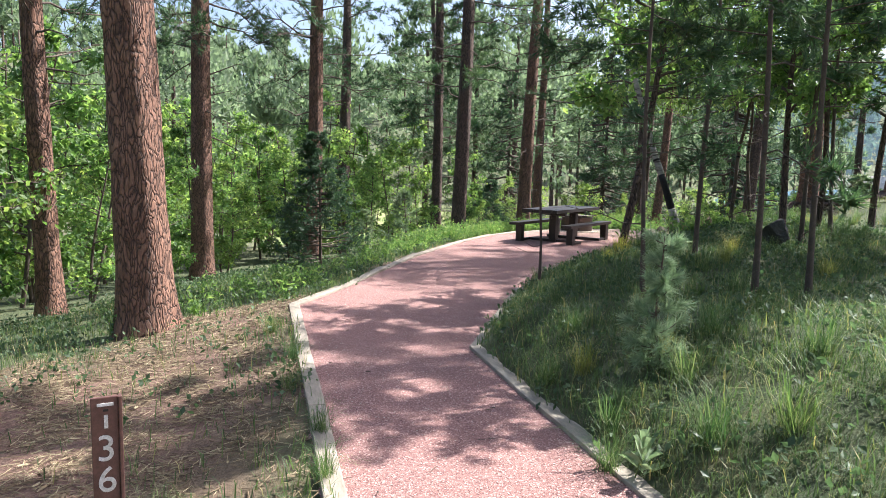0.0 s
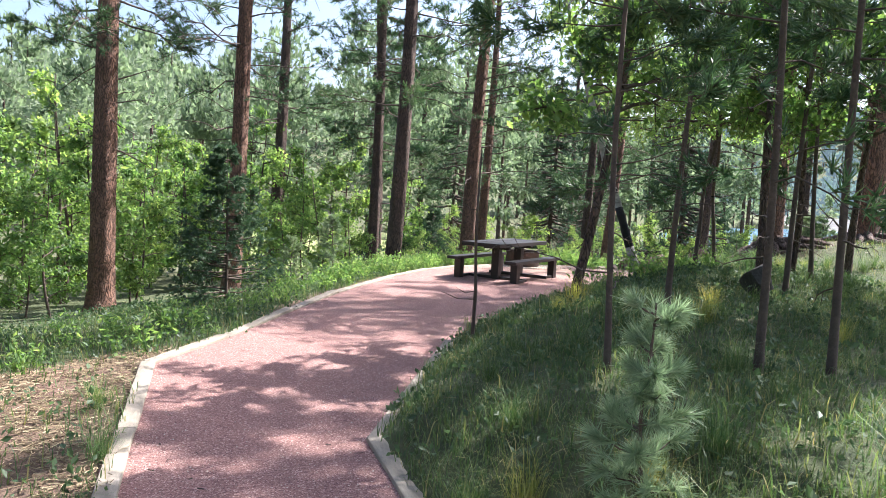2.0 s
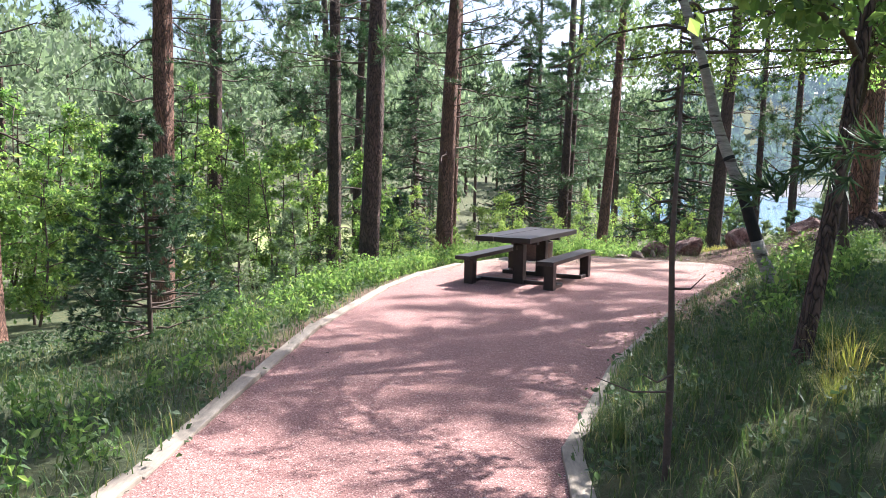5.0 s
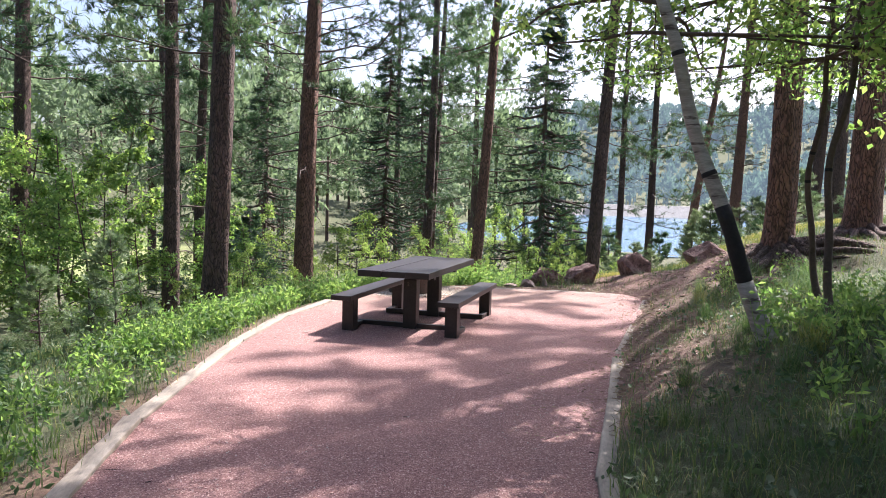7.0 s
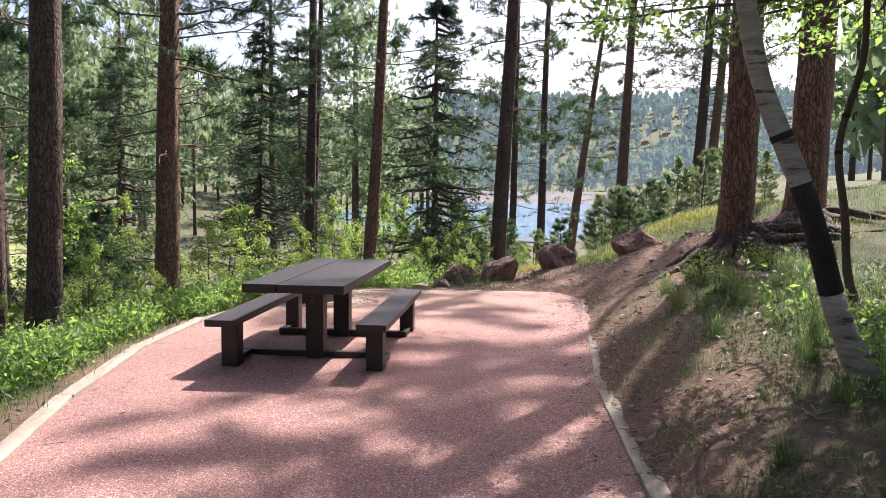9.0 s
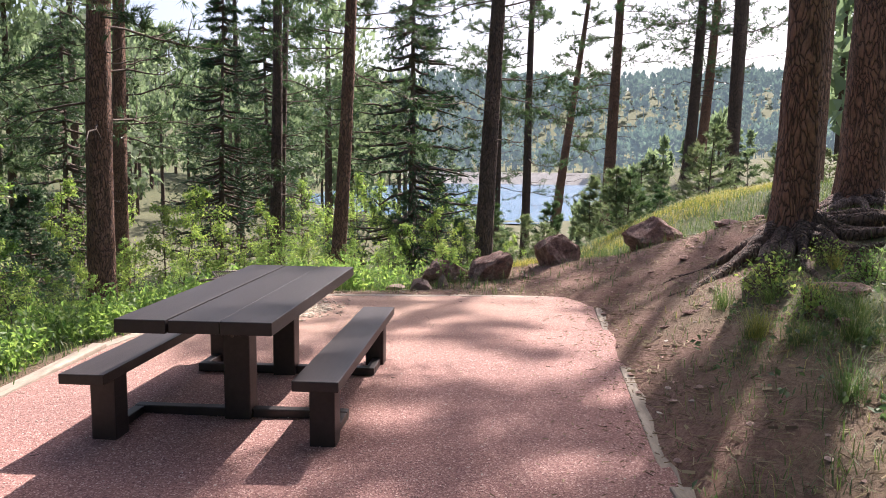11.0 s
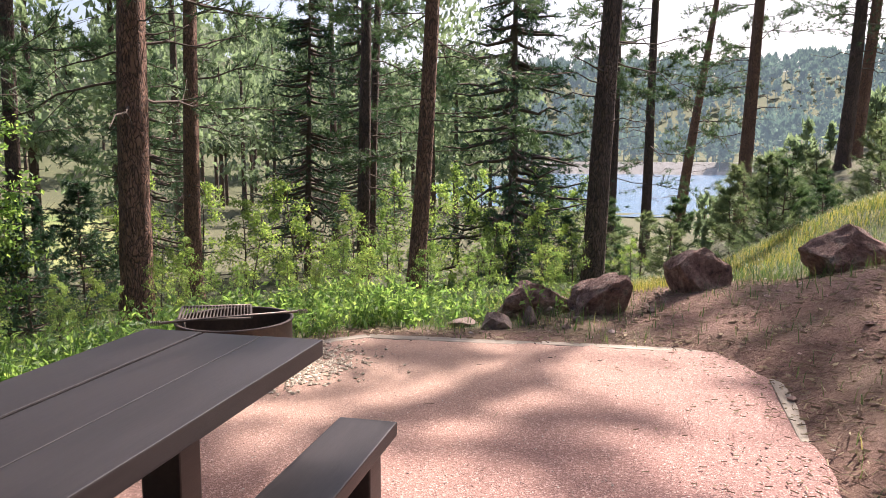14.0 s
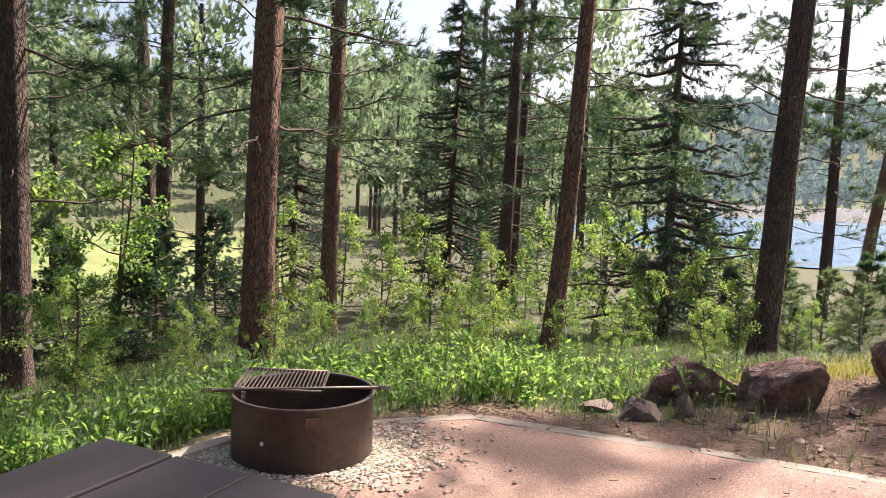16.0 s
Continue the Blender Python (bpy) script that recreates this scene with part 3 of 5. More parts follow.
# ---- fire ring ----
def fire_ring(x, y, z):
    t = thing("fire_ring", x, y, z, "rusty brown steel campfire ring with a flip grate, sunk in gravel", "fire ring", turn=-8)
    R, H, n = 0.43, 0.37, 64
    b = Batch()
    a = np.arange(n) * 2 * np.pi / n
    prof = [(R, -0.05), (R, H - 0.01), (R + 0.012, H), (R + 0.012, H + 0.012), (R - 0.012, H + 0.012), (R - 0.012, H - 0.004), (R - 0.006, H - 0.01), (R - 0.006, -0.02)]
    ring = np.array([[(r * math.cos(q), r * math.sin(q), h) for q in a] for r, h in prof]).reshape(-1, 3)
    i = np.concatenate([k * n + np.arange(n) for k in range(len(prof) - 1)])
    j = np.concatenate([k * n + (np.arange(n) + 1) % n for k in range(len(prof) - 1)])
    b.add(ring, np.stack([i, j, j + n, i + n], 1))
    part("ring_wall", b.mesh("ring_wall", STEEL, True), t)
    bm = bmesh.new()
    bmesh.ops.create_circle(bm, cap_ends=True, segments=40, radius=R - 0.01, matrix=pose(0, 0, 0.05))
    part("ash_bed", from_bm("ash_bed", bm, ASH), t, "grey ash and charcoal")
    g = Batch()
    tilt = lambda u, v: (u, v, H + 0.035 + 0.035 * (v + 0.1) - 0.02 * u)
    lo_u, hi_u, lo_v, hi_v = -0.40, 0.12, -0.12, 0.30
    for k in range(22):
        u = lo_u + (hi_u - lo_u) * k / 21
        g.tube([tilt(u, lo_v), tilt(u, hi_v)], [0.006, 0.006], 5)
    grate = part("grate", g.mesh("grate", GRATE, True), t, "soot-grey steel cooking grate of parallel bars")
    g = Batch()
    for p, q in (((lo_u, lo_v), (hi_u, lo_v)), ((lo_u, hi_v), (hi_u, hi_v)), ((lo_u, lo_v), (lo_u, hi_v)), ((hi_u, lo_v), (hi_u, hi_v))):
        g.tube([tilt(*p), tilt(*q)], [0.011, 0.011], 6)
    part("grate_frame", g.mesh("grate_frame", GRATE, True), grate)
    g = Batch()
    g.tube([(-0.52, -0.13, H + 0.03), (-0.2, -0.12, H + 0.042), (0.47, -0.10, H + 0.06)], [0.011] * 3, 6)
    part("handle_bar", g.mesh("handle_bar", GRATE, True), grate)
    for u, v, h in ((-0.52, -0.13, H + 0.03), (0.47, -0.10, H + 0.06)):
        g = Batch()
        q = np.linspace(0, 10 * np.pi, 60)
        s = np.sign(u)
        g.tube(np.stack([u + s * q / 31.4 * 0.07, v + np.cos(q) * 0.016, h + np.sin(q) * 0.016], 1), np.full(60, 0.004), 5)
        part("coil_grip", g.mesh("coil_grip", GRATE, True), grate, "coiled steel spring grip")
    for u, v in ((-0.38, 0.05), (-0.36, -0.1)):
        g = Batch()
        g.tube([(u, v, 0.24), (u, v, H + 0.05)], [0.012, 0.012], 6)
        part("grate_support", g.mesh("grate_support", GRATE, True), t)
    q = -1.32
    m = pose(0, 0, 0, 0, 0, math.degrees(q))
    plate = part("maker_plate", solid((R - 0.001, -0.04, 0.275), (R + 0.004, 0.04, 0.335), GRATE, 0), t, "small stamped metal plate")
    plate.matrix_local = m
    for k in range(3):
        bar = part("plate_line", solid((R + 0.004, -0.03, 0.288 + k * 0.014), (R + 0.0052, 0.03, 0.294 + k * 0.014), SIGN, 0), plate)
    for q in (-2.0, -1.3, -0.2):
        bm = bmesh.new()
        bmesh.ops.create_cone(bm, cap_ends=True, segments=10, radius1=0.012, radius2=0.012, depth=0.006, matrix=pose(R * math.cos(q), R * math.sin(q), 0.17, 0, 90, math.degrees(q)))
        part("drain_rivet", from_bm("drain_rivet", bm, WHITE if q == -2.0 else BLACK), t)


fire_ring(3.70, 20.43, -0.115)


# ---- site marker post ----
def text_mesh(word, size, mat, depth=0.002):
    c = bpy.data.curves.new("digit", "FONT")
    c.body, c.size, c.extrude, c.align_x = word, size, depth, "CENTER"
    ob = bpy.data.objects.new("digit", c)
    me = bpy.data.meshes.new_from_object(ob)
    bpy.data.objects.remove(ob)
    bpy.data.curves.remove(c)
    me.materials.append(mat)
    return me


def marker_post(x, y, top, turn):
    z = land_at(x, y)
    t = thing("marker_post", x, y, z, "slim brown campsite marker post with white number 36", "marker post", turn=turn)
    h = top - z
    bm = bmesh.new()
    box_bm(bm, (-0.047, -0.006, -0.15), (0.036, 0.008, h), 0.003)
    box_bm(bm, (0.036, -0.016, -0.15), (0.048, 0.02, h), 0.003)
    for v in bm.verts:
        if v.co.z > h - 0.02 and abs(v.co.x) < 0.03:
            v.co.z -= 0.01
    part("post_body", from_bm("post_body", bm, SIGN), t)
    for word, dz in (("3", 0.215), ("6", 0.322)):
        d = part("digit", text_mesh(word, 0.125, WHITE), t, "white digit")
        d.matrix_local = pose(-0.004, -0.0075, h - dz, 90, 0, 0)
    for lo, hi, m in (((-0.008, 0.105), (0.004, 0.06), WHITE), ((-0.028, 0.03), (0.022, 0.02), WHITE), ((-0.01, 0.04), (0.006, 0.048), BLACK)):
        part("worn_mark", solid((lo[0], -0.0085, h - lo[1]), (hi[0], -0.0062, h - hi[1]), m, 0), t)
    bm = bmesh.new()
    bmesh.ops.create_cone(bm, cap_ends=True, segments=3, radius1=0.022, radius2=0.022, depth=0.002, matrix=pose(-0.004, -0.0075, h - 0.37, 90, 0, 0))
    part("tent_mark", from_bm("tent_mark", bm, BLACK), t, "black tent pictogram")


marker_post(-1.10, 2.31, 0.915, 28)


# ---- trees ----
def trunk_curve(rng, height, lean, wobble, n):
    u = np.linspace(0, 1, n)
    w = np.stack([np.sin(u * 3.1 + rng.uniform(0, 6)) + 0.5 * np.sin(u * 7 + rng.uniform(0, 6)), np.cos(u * 2.7 + rng.uniform(0, 6)) + 0.5 * np.sin(u * 6 + rng.uniform(0, 6))], 1)
    w = (w - w[0]) * wobble
    return np.stack([u * height * lean[0] + w[:, 0], u * height * lean[1] + w[:, 1], u * height - 0.25], 1)


def pine_parts(seed, height, diam, lean=(0, 0), crown=0.35, dead=0.16, limbs=46, reach=2.6, per=9, tufts=9, bark=None, needle=None, nlen=0.17, sides=28, wobble=0.08):
    """Trunk, bare limbs and needles of a tall pine; the meshes alone."""
    rng = np.random.default_rng(seed)
    n = 70
    c = trunk_curve(rng, height, lean, wobble, n)
    u = np.linspace(0, 1, n)
    r = diam / 2 * (1 - 0.8 * u ** 1.25) * (1 + 0.55 * np.exp(-u * height / 0.35))
    a = np.arange(sides) * 2 * np.pi / sides
    rough = 1 + 0.05 * np.sin(a[None] * 5 + u[:, None] * 9) + rng.normal(0, 0.022, (n, sides)) + 0.10 * np.exp(-u * height / 0.5)[:, None] * np.sin(a[None] * 4 + seed)
    t = Batch()
    t.tube(c, r[:, None] * rough, sides)
    limb, leaf = Batch(), Batch()
    for k in range(limbs):
        f = dead + (0.97 - dead) * (k + rng.uniform(0, 1)) / limbs
        base = np.array([np.interp(f, u, c[:, j]) for j in range(3)])
        q = rng.uniform(0, 2 * np.pi)
        alive = f > crown or rng.uniform() < 0.12
        l = reach * rng.uniform(0.55, 1.1) * (1.15 - 0.85 * max(0, f - crown) / (1 - crown))
        if not alive:
            l *= rng.uniform(0.25, 0.75)
        rise = rng.uniform(-0.35, 0.15) + 0.35 * f
        s = np.linspace(0, 1, 6)
        kink = rng.normal(0, 0.06 * l, (6, 3)) * s[:, None]
        p = base + np.stack([np.cos(q) * l * s, np.sin(q) * l * s, l * (rise * s + rng.uniform(-0.3, 0.25) * s * s)], 1) + kink
        rb = max(0.008, diam * 0.055 * rng.uniform(0.5, 1.2))
        limb.tube(p, rb * (1 - 0.8 * s), 5)
        m = tufts if alive else 0
        tips, dirs = [], []
        for j in range(m + 3):
            g = rng.uniform(0.3, 1.0)
            at = np.array([np.interp(g, s, p[:, i]) for i in range(3)])
            d = unit(np.array([np.cos(q), np.sin(q), 0.15]) + rng.normal(0, 0.75, 3))
            tl = l * rng.uniform(0.12, 0.38) * (1.3 - g)
            tip = at + d * tl
            limb.tube([at, at + d * tl * 0.5 + rng.normal(0, 0.02, 3), tip], [rb * 0.35, rb * 0.25, rb * 0.12], 4, False)
            if j < m:
                for e in np.linspace(0.35, 1.0, 3):
                    tips.append(at + d * tl * e + rng.normal(0, 0.03, 3))
                    dirs.append(d + np.array([0, 0, 0.25]))
        if tips:
            leaf.tris(needles_at(rng, np.array(tips), np.array(dirs), nlen, per, 0.008, 1.0))
    return t.mesh("trunk", bark or BARK, True), limb.mesh("limb", TWIG, True), leaf.mesh("crown", needle or NEEDLES)


def plant_tree(name, meshes, names, x, y, label, category, group="", turn=0.0, size=1.0, z=None):
    t = thing(name, x, y, land_at(x, y) if z is None else z, label, category, group, turn)
    t.scale = (size, size, size)
    for me, n in zip(meshes, names):
        if len(me.polygons):
            p = part(n, me, t)
            if n != "trunk":
                tagged(p, kind="stuff")
    return t


PINE_NAMES = ("trunk", "limb", "crown")


def lean_deg(deg, az):
    return (math.tan(radians(deg)) * math.sin(radians(az)), math.tan(radians(deg)) * math.cos(radians(az)))


def big_pines():
    red = "tall ponderosa pine with plated reddish brown bark"
    dark = "tall pine with dark brown bark and bare lower twigs"
    rows = [
        # x, y, diameter, height, lean degrees, lean azimuth, crown start, dead limbs start, bark
        (-3.43, 8.32, 0.60, 19, 2.2, 270, 0.42, 0.30, BARK), (-6.28, 11.45, 0.38, 17, 1.5, 270, 0.4, 0.3, BARK),
        (-6.90, 20.56, 0.62, 20, 0.5, 90, 0.42, 0.3, BARK), (-4.19, 22.84, 0.50, 20, 2.2, 70, 0.42, 0.3, BARK),
        (-4.91, 34.86, 0.60, 20, 0.5, 0, 0.4, 0.22, BARK_DARK), (-0.35, 27.32, 0.40, 18, 0.3, 0, 0.35, 0.2, BARK_DARK),
        (0.35, 21.28, 0.42, 19, 0.8, 90, 0.36, 0.22, BARK_DARK), (2.99, 27.91, 0.52, 20, 2.0, 90, 0.40, 0.28, BARK),
        (4.43, 35.57, 0.46, 19, 0.4, 0, 0.34, 0.22, BARK), (9.81, 37.57, 0.44, 20, 1.2, 90, 0.36, 0.12, BARK_DARK),
        (10.75, 39.8, 0.34, 19, 1.5, 90, 0.3, 0.12, BARK_DARK), (8.03, 28.15, 0.34, 17, 4.6, 90, 0.42, 0.25, BARK),
        (10.63, 25.84, 0.40, 18, 3.0, 90, 0.82, 0.22, BARK_DARK), (17.54, 34.97, 0.30, 17, 1.0, 90, 0.35, 0.2, BARK_DARK),
        (20.6, 37.0, 0.38, 19, 1.5, 90, 0.4, 0.2, BARK_DARK), (30.4, 46.9, 0.62, 20, 8.0, 100, 0.42, 0.3, BARK),
        (26.8, 38.5, 0.60, 20, 2.5, 100, 0.42, 0.3, BARK), (29.2, 35.7, 0.54, 19, 3.5, 100, 0.42, 0.3, BARK_DARK),
        (33.5, 38.5, 0.55, 19, 3.0, 100, 0.42, 0.3, BARK), (30.1, 33.9, 0.54, 20, 1.5, 90, 0.42, 0.3, BARK_DARK),
        # The pines at x 12.0, 20.2 and 21.5 are added as shade casters.
        (8.34, 16.85, 0.42, 21, 0.8, 270, 0.44, 0.32, BARK), (10.85, 17.55, 0.56, 22, 3.0, 90, 0.46, 0.32, BARK), (12.0, 12.2, 0.45, 22, 0.5, 90, 0.45, 0.4, BARK), (20.2, 23.9, 0.45, 27, 0.5, 90, 0.64, 0.58, BARK),
        (21.5, 27.5, 0.42, 27, 0.5, 90, 0.6, 0.52, BARK_DARK),
        (0.49, 33.82, 0.36, 18, 0.5, 90, 0.3, 0.12, BARK_DARK), (-0.42, 37.05, 0.44, 17, 2.0, 270, 0.3, 0.12, BARK_DARK),
        (11.56, 47.93, 0.40, 18, 0.4, 0, 0.25, 0.1, BARK_DARK),
    ]
    for i, (x, y, d, h, deg, az, crown, dead, bark) in enumerate(rows):
        near = math.hypot(x - 3, y - 15) < 17
        if math.hypot(x - 3, y - 15) > 9 and h < 24:
            crown, dead = crown * 0.74, dead * 0.7
        wide = 8 < x < 11 and y < 18
        me = pine_parts(100 + i, h, d, lean_deg(deg, az), crown, dead, 56 if wide else 66 if near else 34 if h > 24 else 52, 3.3 if wide else 3.2 if h > 24 else 3.2 if d > 0.4 else 2.6, 26 if h > 24 else 14, 16 if wide else 18, bark, nlen=0.24 if h > 24 else 0.22 if wide else 0.19)
        plant_tree("ponderosa_pine", me, PINE_NAMES, x, y, red if bark is BARK else dark, "pine tree", "tall pines round the picnic site", 0)


big_pines()


def leafy_parts(seed, height, spread, leaves, leaf, mat, stems=1, low=0.25, lean=(0, 0), diam=0.07, bark=None, tall=1.0):
    """A broadleaved sapling or bush: stems, branches and leaves in loose sprays."""
    rng = np.random.default_rng(seed)
    t, limb, crown = Batch(), Batch(), Batch()
    sprays = []
    for s in range(stems):
        n = 14
        c = trunk_curve(rng, height * rng.uniform(0.8, 1.0), (lean[0] + rng.normal(0, 0.08 * stems ** 0.5), lean[1] + rng.normal(0, 0.08 * stems ** 0.5)), 0.06 * height / 3, n)
        u = np.linspace(0, 1, n)
        t.tube(c, diam / 2 * (1 - 0.85 * u) + 0.004, 10)
        for k in range(int(16 / stems ** 0.5)):
            f = low + (0.98 - low) * (k + rng.uniform(0, 1)) / int(16 / stems ** 0.5)
            base = np.array([np.interp(f, u, c[:, j]) for j in range(3)])
            q = rng.uniform(0, 6.283)
            l = spread * rng.uniform(0.4, 1.0) * (1.0 - 0.65 * max(0, f - 0.45) / 0.55) * min(1, 0.5 + f)
            g = np.linspace(0, 1, 6)
            p = base + np.stack([np.cos(q) * l * g, np.sin(q) * l * g, l * (0.45 * g - 0.25 * g * g)], 1) + rng.normal(0, 0.05 * l, (6, 3)) * g[:, None]
            limb.tube(p, diam * 0.22 * (1 - 0.8 * g) + 0.002, 5, False)
            for j in range(7):
                e = rng.uniform(0.25, 1.0)
                at = np.array([np.interp(e, g, p[:, i]) for i in range(3)])
                d = unit(np.array([np.cos(q), np.sin(q), 0.2]) + rng.normal(0, 0.8, 3))
                tl = l * 0.4 * rng.uniform(0.4, 1.0)
                limb.tube([at, at + d * tl], [diam * 0.07 + 0.002, 0.002], 4, False)
                sprays.append((at, d, tl))
    per = max(3, leaves // max(1, len(sprays)))
    for at, d, tl in sprays:
        e = rng.uniform(0.15, 1.1, (per, 1))
        pts = at + d * tl * e + rng.normal(0, 0.055 + 0.10 * tl, (per, 3))
        crown.quads(leaves_at(rng, pts, leaf))
    return t.mesh("trunk", bark or TWIG, True), limb.mesh("branch", TWIG, True), crown.mesh("crown", mat)


def young_pine_parts(seed, height, spread, mat, nlen=0.11, per=14, whorls=9, low=0.12, diam=0.05, width=0.0035, twigs=6, rise=0.15):
    """A young conifer with whorls of needled shoots."""
    rng = np.random.default_rng(seed)
    t, limb, crown = Batch(), Batch(), Batch()
    c = trunk_curve(rng, height, (0, 0), 0.03, 16)
    u = np.linspace(0, 1, 16)
    t.tube(c, diam / 2 * (1 - 0.88 * u) + 0.003, 9)
    tips, dirs = [], []
    for k in range(whorls):
        f = low + (1 - low) * (k + 0.3) / whorls
        for b in range(rng.integers(4, 7)):
            q = rng.uniform(0, 6.283)
            l = spread * (1.05 - f) ** 0.8 * rng.uniform(0.7, 1.15) + 0.06
            base = np.array([np.interp(f + rng.uniform(-0.03, 0.03), u, c[:, j]) for j in range(3)])
            g = np.linspace(0, 1, 5)
            p = base + np.stack([np.cos(q) * l * g, np.sin(q) * l * g, l * (rise * g + 0.25 * g * g)], 1) + rng.normal(0, 0.05 * l, (5, 3)) * g[:, None]
            limb.tube(p, diam * 0.2 * (1 - 0.75 * g) + 0.0015, 4, False)
            for j in range(twigs):
                e = rng.uniform(0.25, 1)
                at = np.array([np.interp(e, g, p[:, i]) for i in range(3)])
                d = unit(np.array([np.cos(q), np.sin(q), 0.35 if rise > 0 else -0.3]) + rng.normal(0, 0.45 if rise > 0 else 0.7, 3))
                tl = l * (0.3 if rise > 0 else 0.5) * rng.uniform(0.3, 1)
                for m in (0.4, 1.0):
                    tips.append(at + d * tl * m)
                    dirs.append(d)
            tips.append(p[-1])
            dirs.append(p[-1] - p[-2])
    tips += [c[-1], c[-1] - np.array([0, 0, 0.08])]
    dirs += [np.array([0, 0, 1.0])] * 2
    crown.tris(needles_at(rng, np.array(tips), np.array(dirs), nlen, per, width, 0.85))
    return t.mesh("trunk", TWIG, True), limb.mesh("branch", TWIG, True), crown.mesh("crown", mat)


LEAF_NAMES = ("trunk", "branch", "crown")


def scatter(kind_name, variants, spots, label, category, group, seed):
    """Copies of a few grown variants, each with its own turn and size."""
    rng = random.Random(seed)
    first = []
    for x, y, size in spots:
        k = len(first) if len(first) < len(variants) else rng.randrange(len(variants))
        m = pose(x, y, land_at(x, y), rng.uniform(-3, 3), rng.uniform(-3, 3), rng.uniform(0, 360)) @ Matrix.Scale(size, 4)
        if len(first) < len(variants):
            t = plant_tree(kind_name, variants[k], LEAF_NAMES, x, y, label, category, group)
            t.matrix_world = m
            first.append(t)
        else:
            c = copy_thing(first[k], pose(0, 0, 0))
            c.matrix_basis = m


def woods():
    oak = [leafy_parts(200 + i, 4.6, 1.5, 3000, 0.115, LEAVES_LIGHT if i % 2 else LEAVES, 1 + i % 2, 0.12, diam=0.07) for i in range(5)]
    rng = random.Random(8)
    spots = []
    for k in range(62):
        x, y = rng.uniform(-16, -2.4), rng.uniform(10.5, 40)
        if chain_distance(x, y, LEFT) < 3.2 or (x > -5.2 and y < 19.5) or math.hypot(x + 3.5, y - 19.1) < 2.2 or (y > 28 and -24 < math.degrees(math.atan2(x - 3.7, y - 16)) < -3):
            continue
        spots.append((x, y, rng.uniform(0.6, 1.45)))
    spots += [(-1.9, 24.5, 0.8), (-0.9, 23.2, 0.6), (-2.2, 27, 1.0), (1.2, 25, 0.5), (-6.2, 8.6, 0.9), (-8.2, 9.5, 1.2), (-8.0, 13.5, 1.3)]
    for k in range(26):
        x, y = rng.uniform(-15, 2.0), rng.uniform(25, 46)
        if chain_distance(x, y, [(2.99, 27.9), (4.4, 35.6), (-0.35, 27.3)]) > 1.5 and not -24 < math.degrees(math.atan2(x - 3.7, y - 16)) < -3:
            spots.append((x, y, rng.uniform(1.0, 1.9)))
    spots += [(0.6, 29.2, 1.0), (-1.5, 29.5, 1.35), (-2.4, 25.5, 0.9)]
    scatter("broadleaf_sapling", oak, spots, "slender broadleaved sapling with bright green leaves", "sapling tree", "saplings on the slope", 9)
    bush = [leafy_parts(230 + i, 3.6, 1.15, 2200, 0.085, LEAVES_LIGHT, 1, 0.1, diam=0.05) for i in range(3)]
    spots = [(7.17, 35.5, 1.25), (11.3, 34.0, 0.95), (9.3, 33.5, 0.7), (5.6, 33, 0.75), (4.2, 32.4, 0.55), (12.6, 30.5, 0.7), (14.5, 34.2, 1.0), (10.9, 30.5, 0.65), (6.2, 38.5, 1.1), (9.0, 36.4, 0.9), (12.0, 40.0, 1.2), (15.8, 33.0, 0.8), (18.0, 36.5, 1.0), (3.4, 39.0, 1.2), (5.2, 43.0, 1.4), (14.0, 42.0, 1.3), (8.4, 44.5, 1.4), (17.0, 43.5, 1.3), (19.5, 40.0, 0.9), (6.9, 31.4, 0.5), (11.8, 32.2, 0.8), (0.5, 33.5, 0.9), (-1.5, 34.0, 1.1), (2.2, 36.0, 0.9), (16.5, 37.5, 1.1), (13.3, 37.5, 1.2), (1.4, 24.0, 0.45), (5.9, 29.5, 0.35)]
    low = random.Random(33)
    for _ in range(34):
        x, y = low.uniform(-0.5, 13.0), low.uniform(24.6, 33.0)
        spots.append((x, y, low.uniform(0.25, 0.42)))
    scatter("aspen_sapling", bush, spots, "young leafy tree with sunlit yellow-green leaves", "sapling tree", "young trees below the pad", 10)
    spruce = [young_pine_parts(250 + i, 3.5, 1.2, NEEDLES_SPRUCE, 0.095, 28, 18, 0.03, 0.08, 0.0065, 12, -0.06) for i in range(2)]
    scatter("spruce", spruce, [(-2.6, 15.2, 0.85), (1.2, 29.5, 0.8), (2.0, 31.5, 0.9), (15.0, 37.0, 0.9), (-0.6, 29.8, 0.7), (17.6, 39.5, 1.1), (13.6, 31.2, 0.55)], "small dark green spruce with drooping tiers", "spruce tree", "small spruces", 11)
    big = [young_pine_parts(260 + i, 11.0, 2.5, NEEDLES_SPRUCE, 0.16, 11, 28, 0.10, 0.30, 0.010, 15, -0.35) for i in range(2)]
    scatter("tall_spruce", big, [(12.99, 33.31, 1.05), (8.6, 40.5, 1.0), (11.8, 44, 1.1), (3.4, 41.0, 0.9)], "tall dark spruce with dense drooping branches", "spruce tree", "tall spruces", 12)
    young = [young_pine_parts(270 + i, 2.3, 0.8, NEEDLES_PALE if i else NEEDLES, 0.15, 16, 9, 0.08, 0.05, 0.005, 7) for i in range(3)]
    rng = random.Random(13)
    spots = [(14.5 + rng.uniform(-1.5, 7), 25.5 + rng.uniform(-2.0, 6), rng.uniform(0.55, 1.15)) for _ in range(22)]
    spots += [(-1.01, 18.86, 0.75), (-2.3, 21.5, 0.7), (12.3, 27.2, 0.5), (13.1, 28.5, 0.6)]
    scatter("young_pine", young, spots, "young pine with soft sunlit grey-green needles", "young pine", "young pines on the slope", 14)


woods()


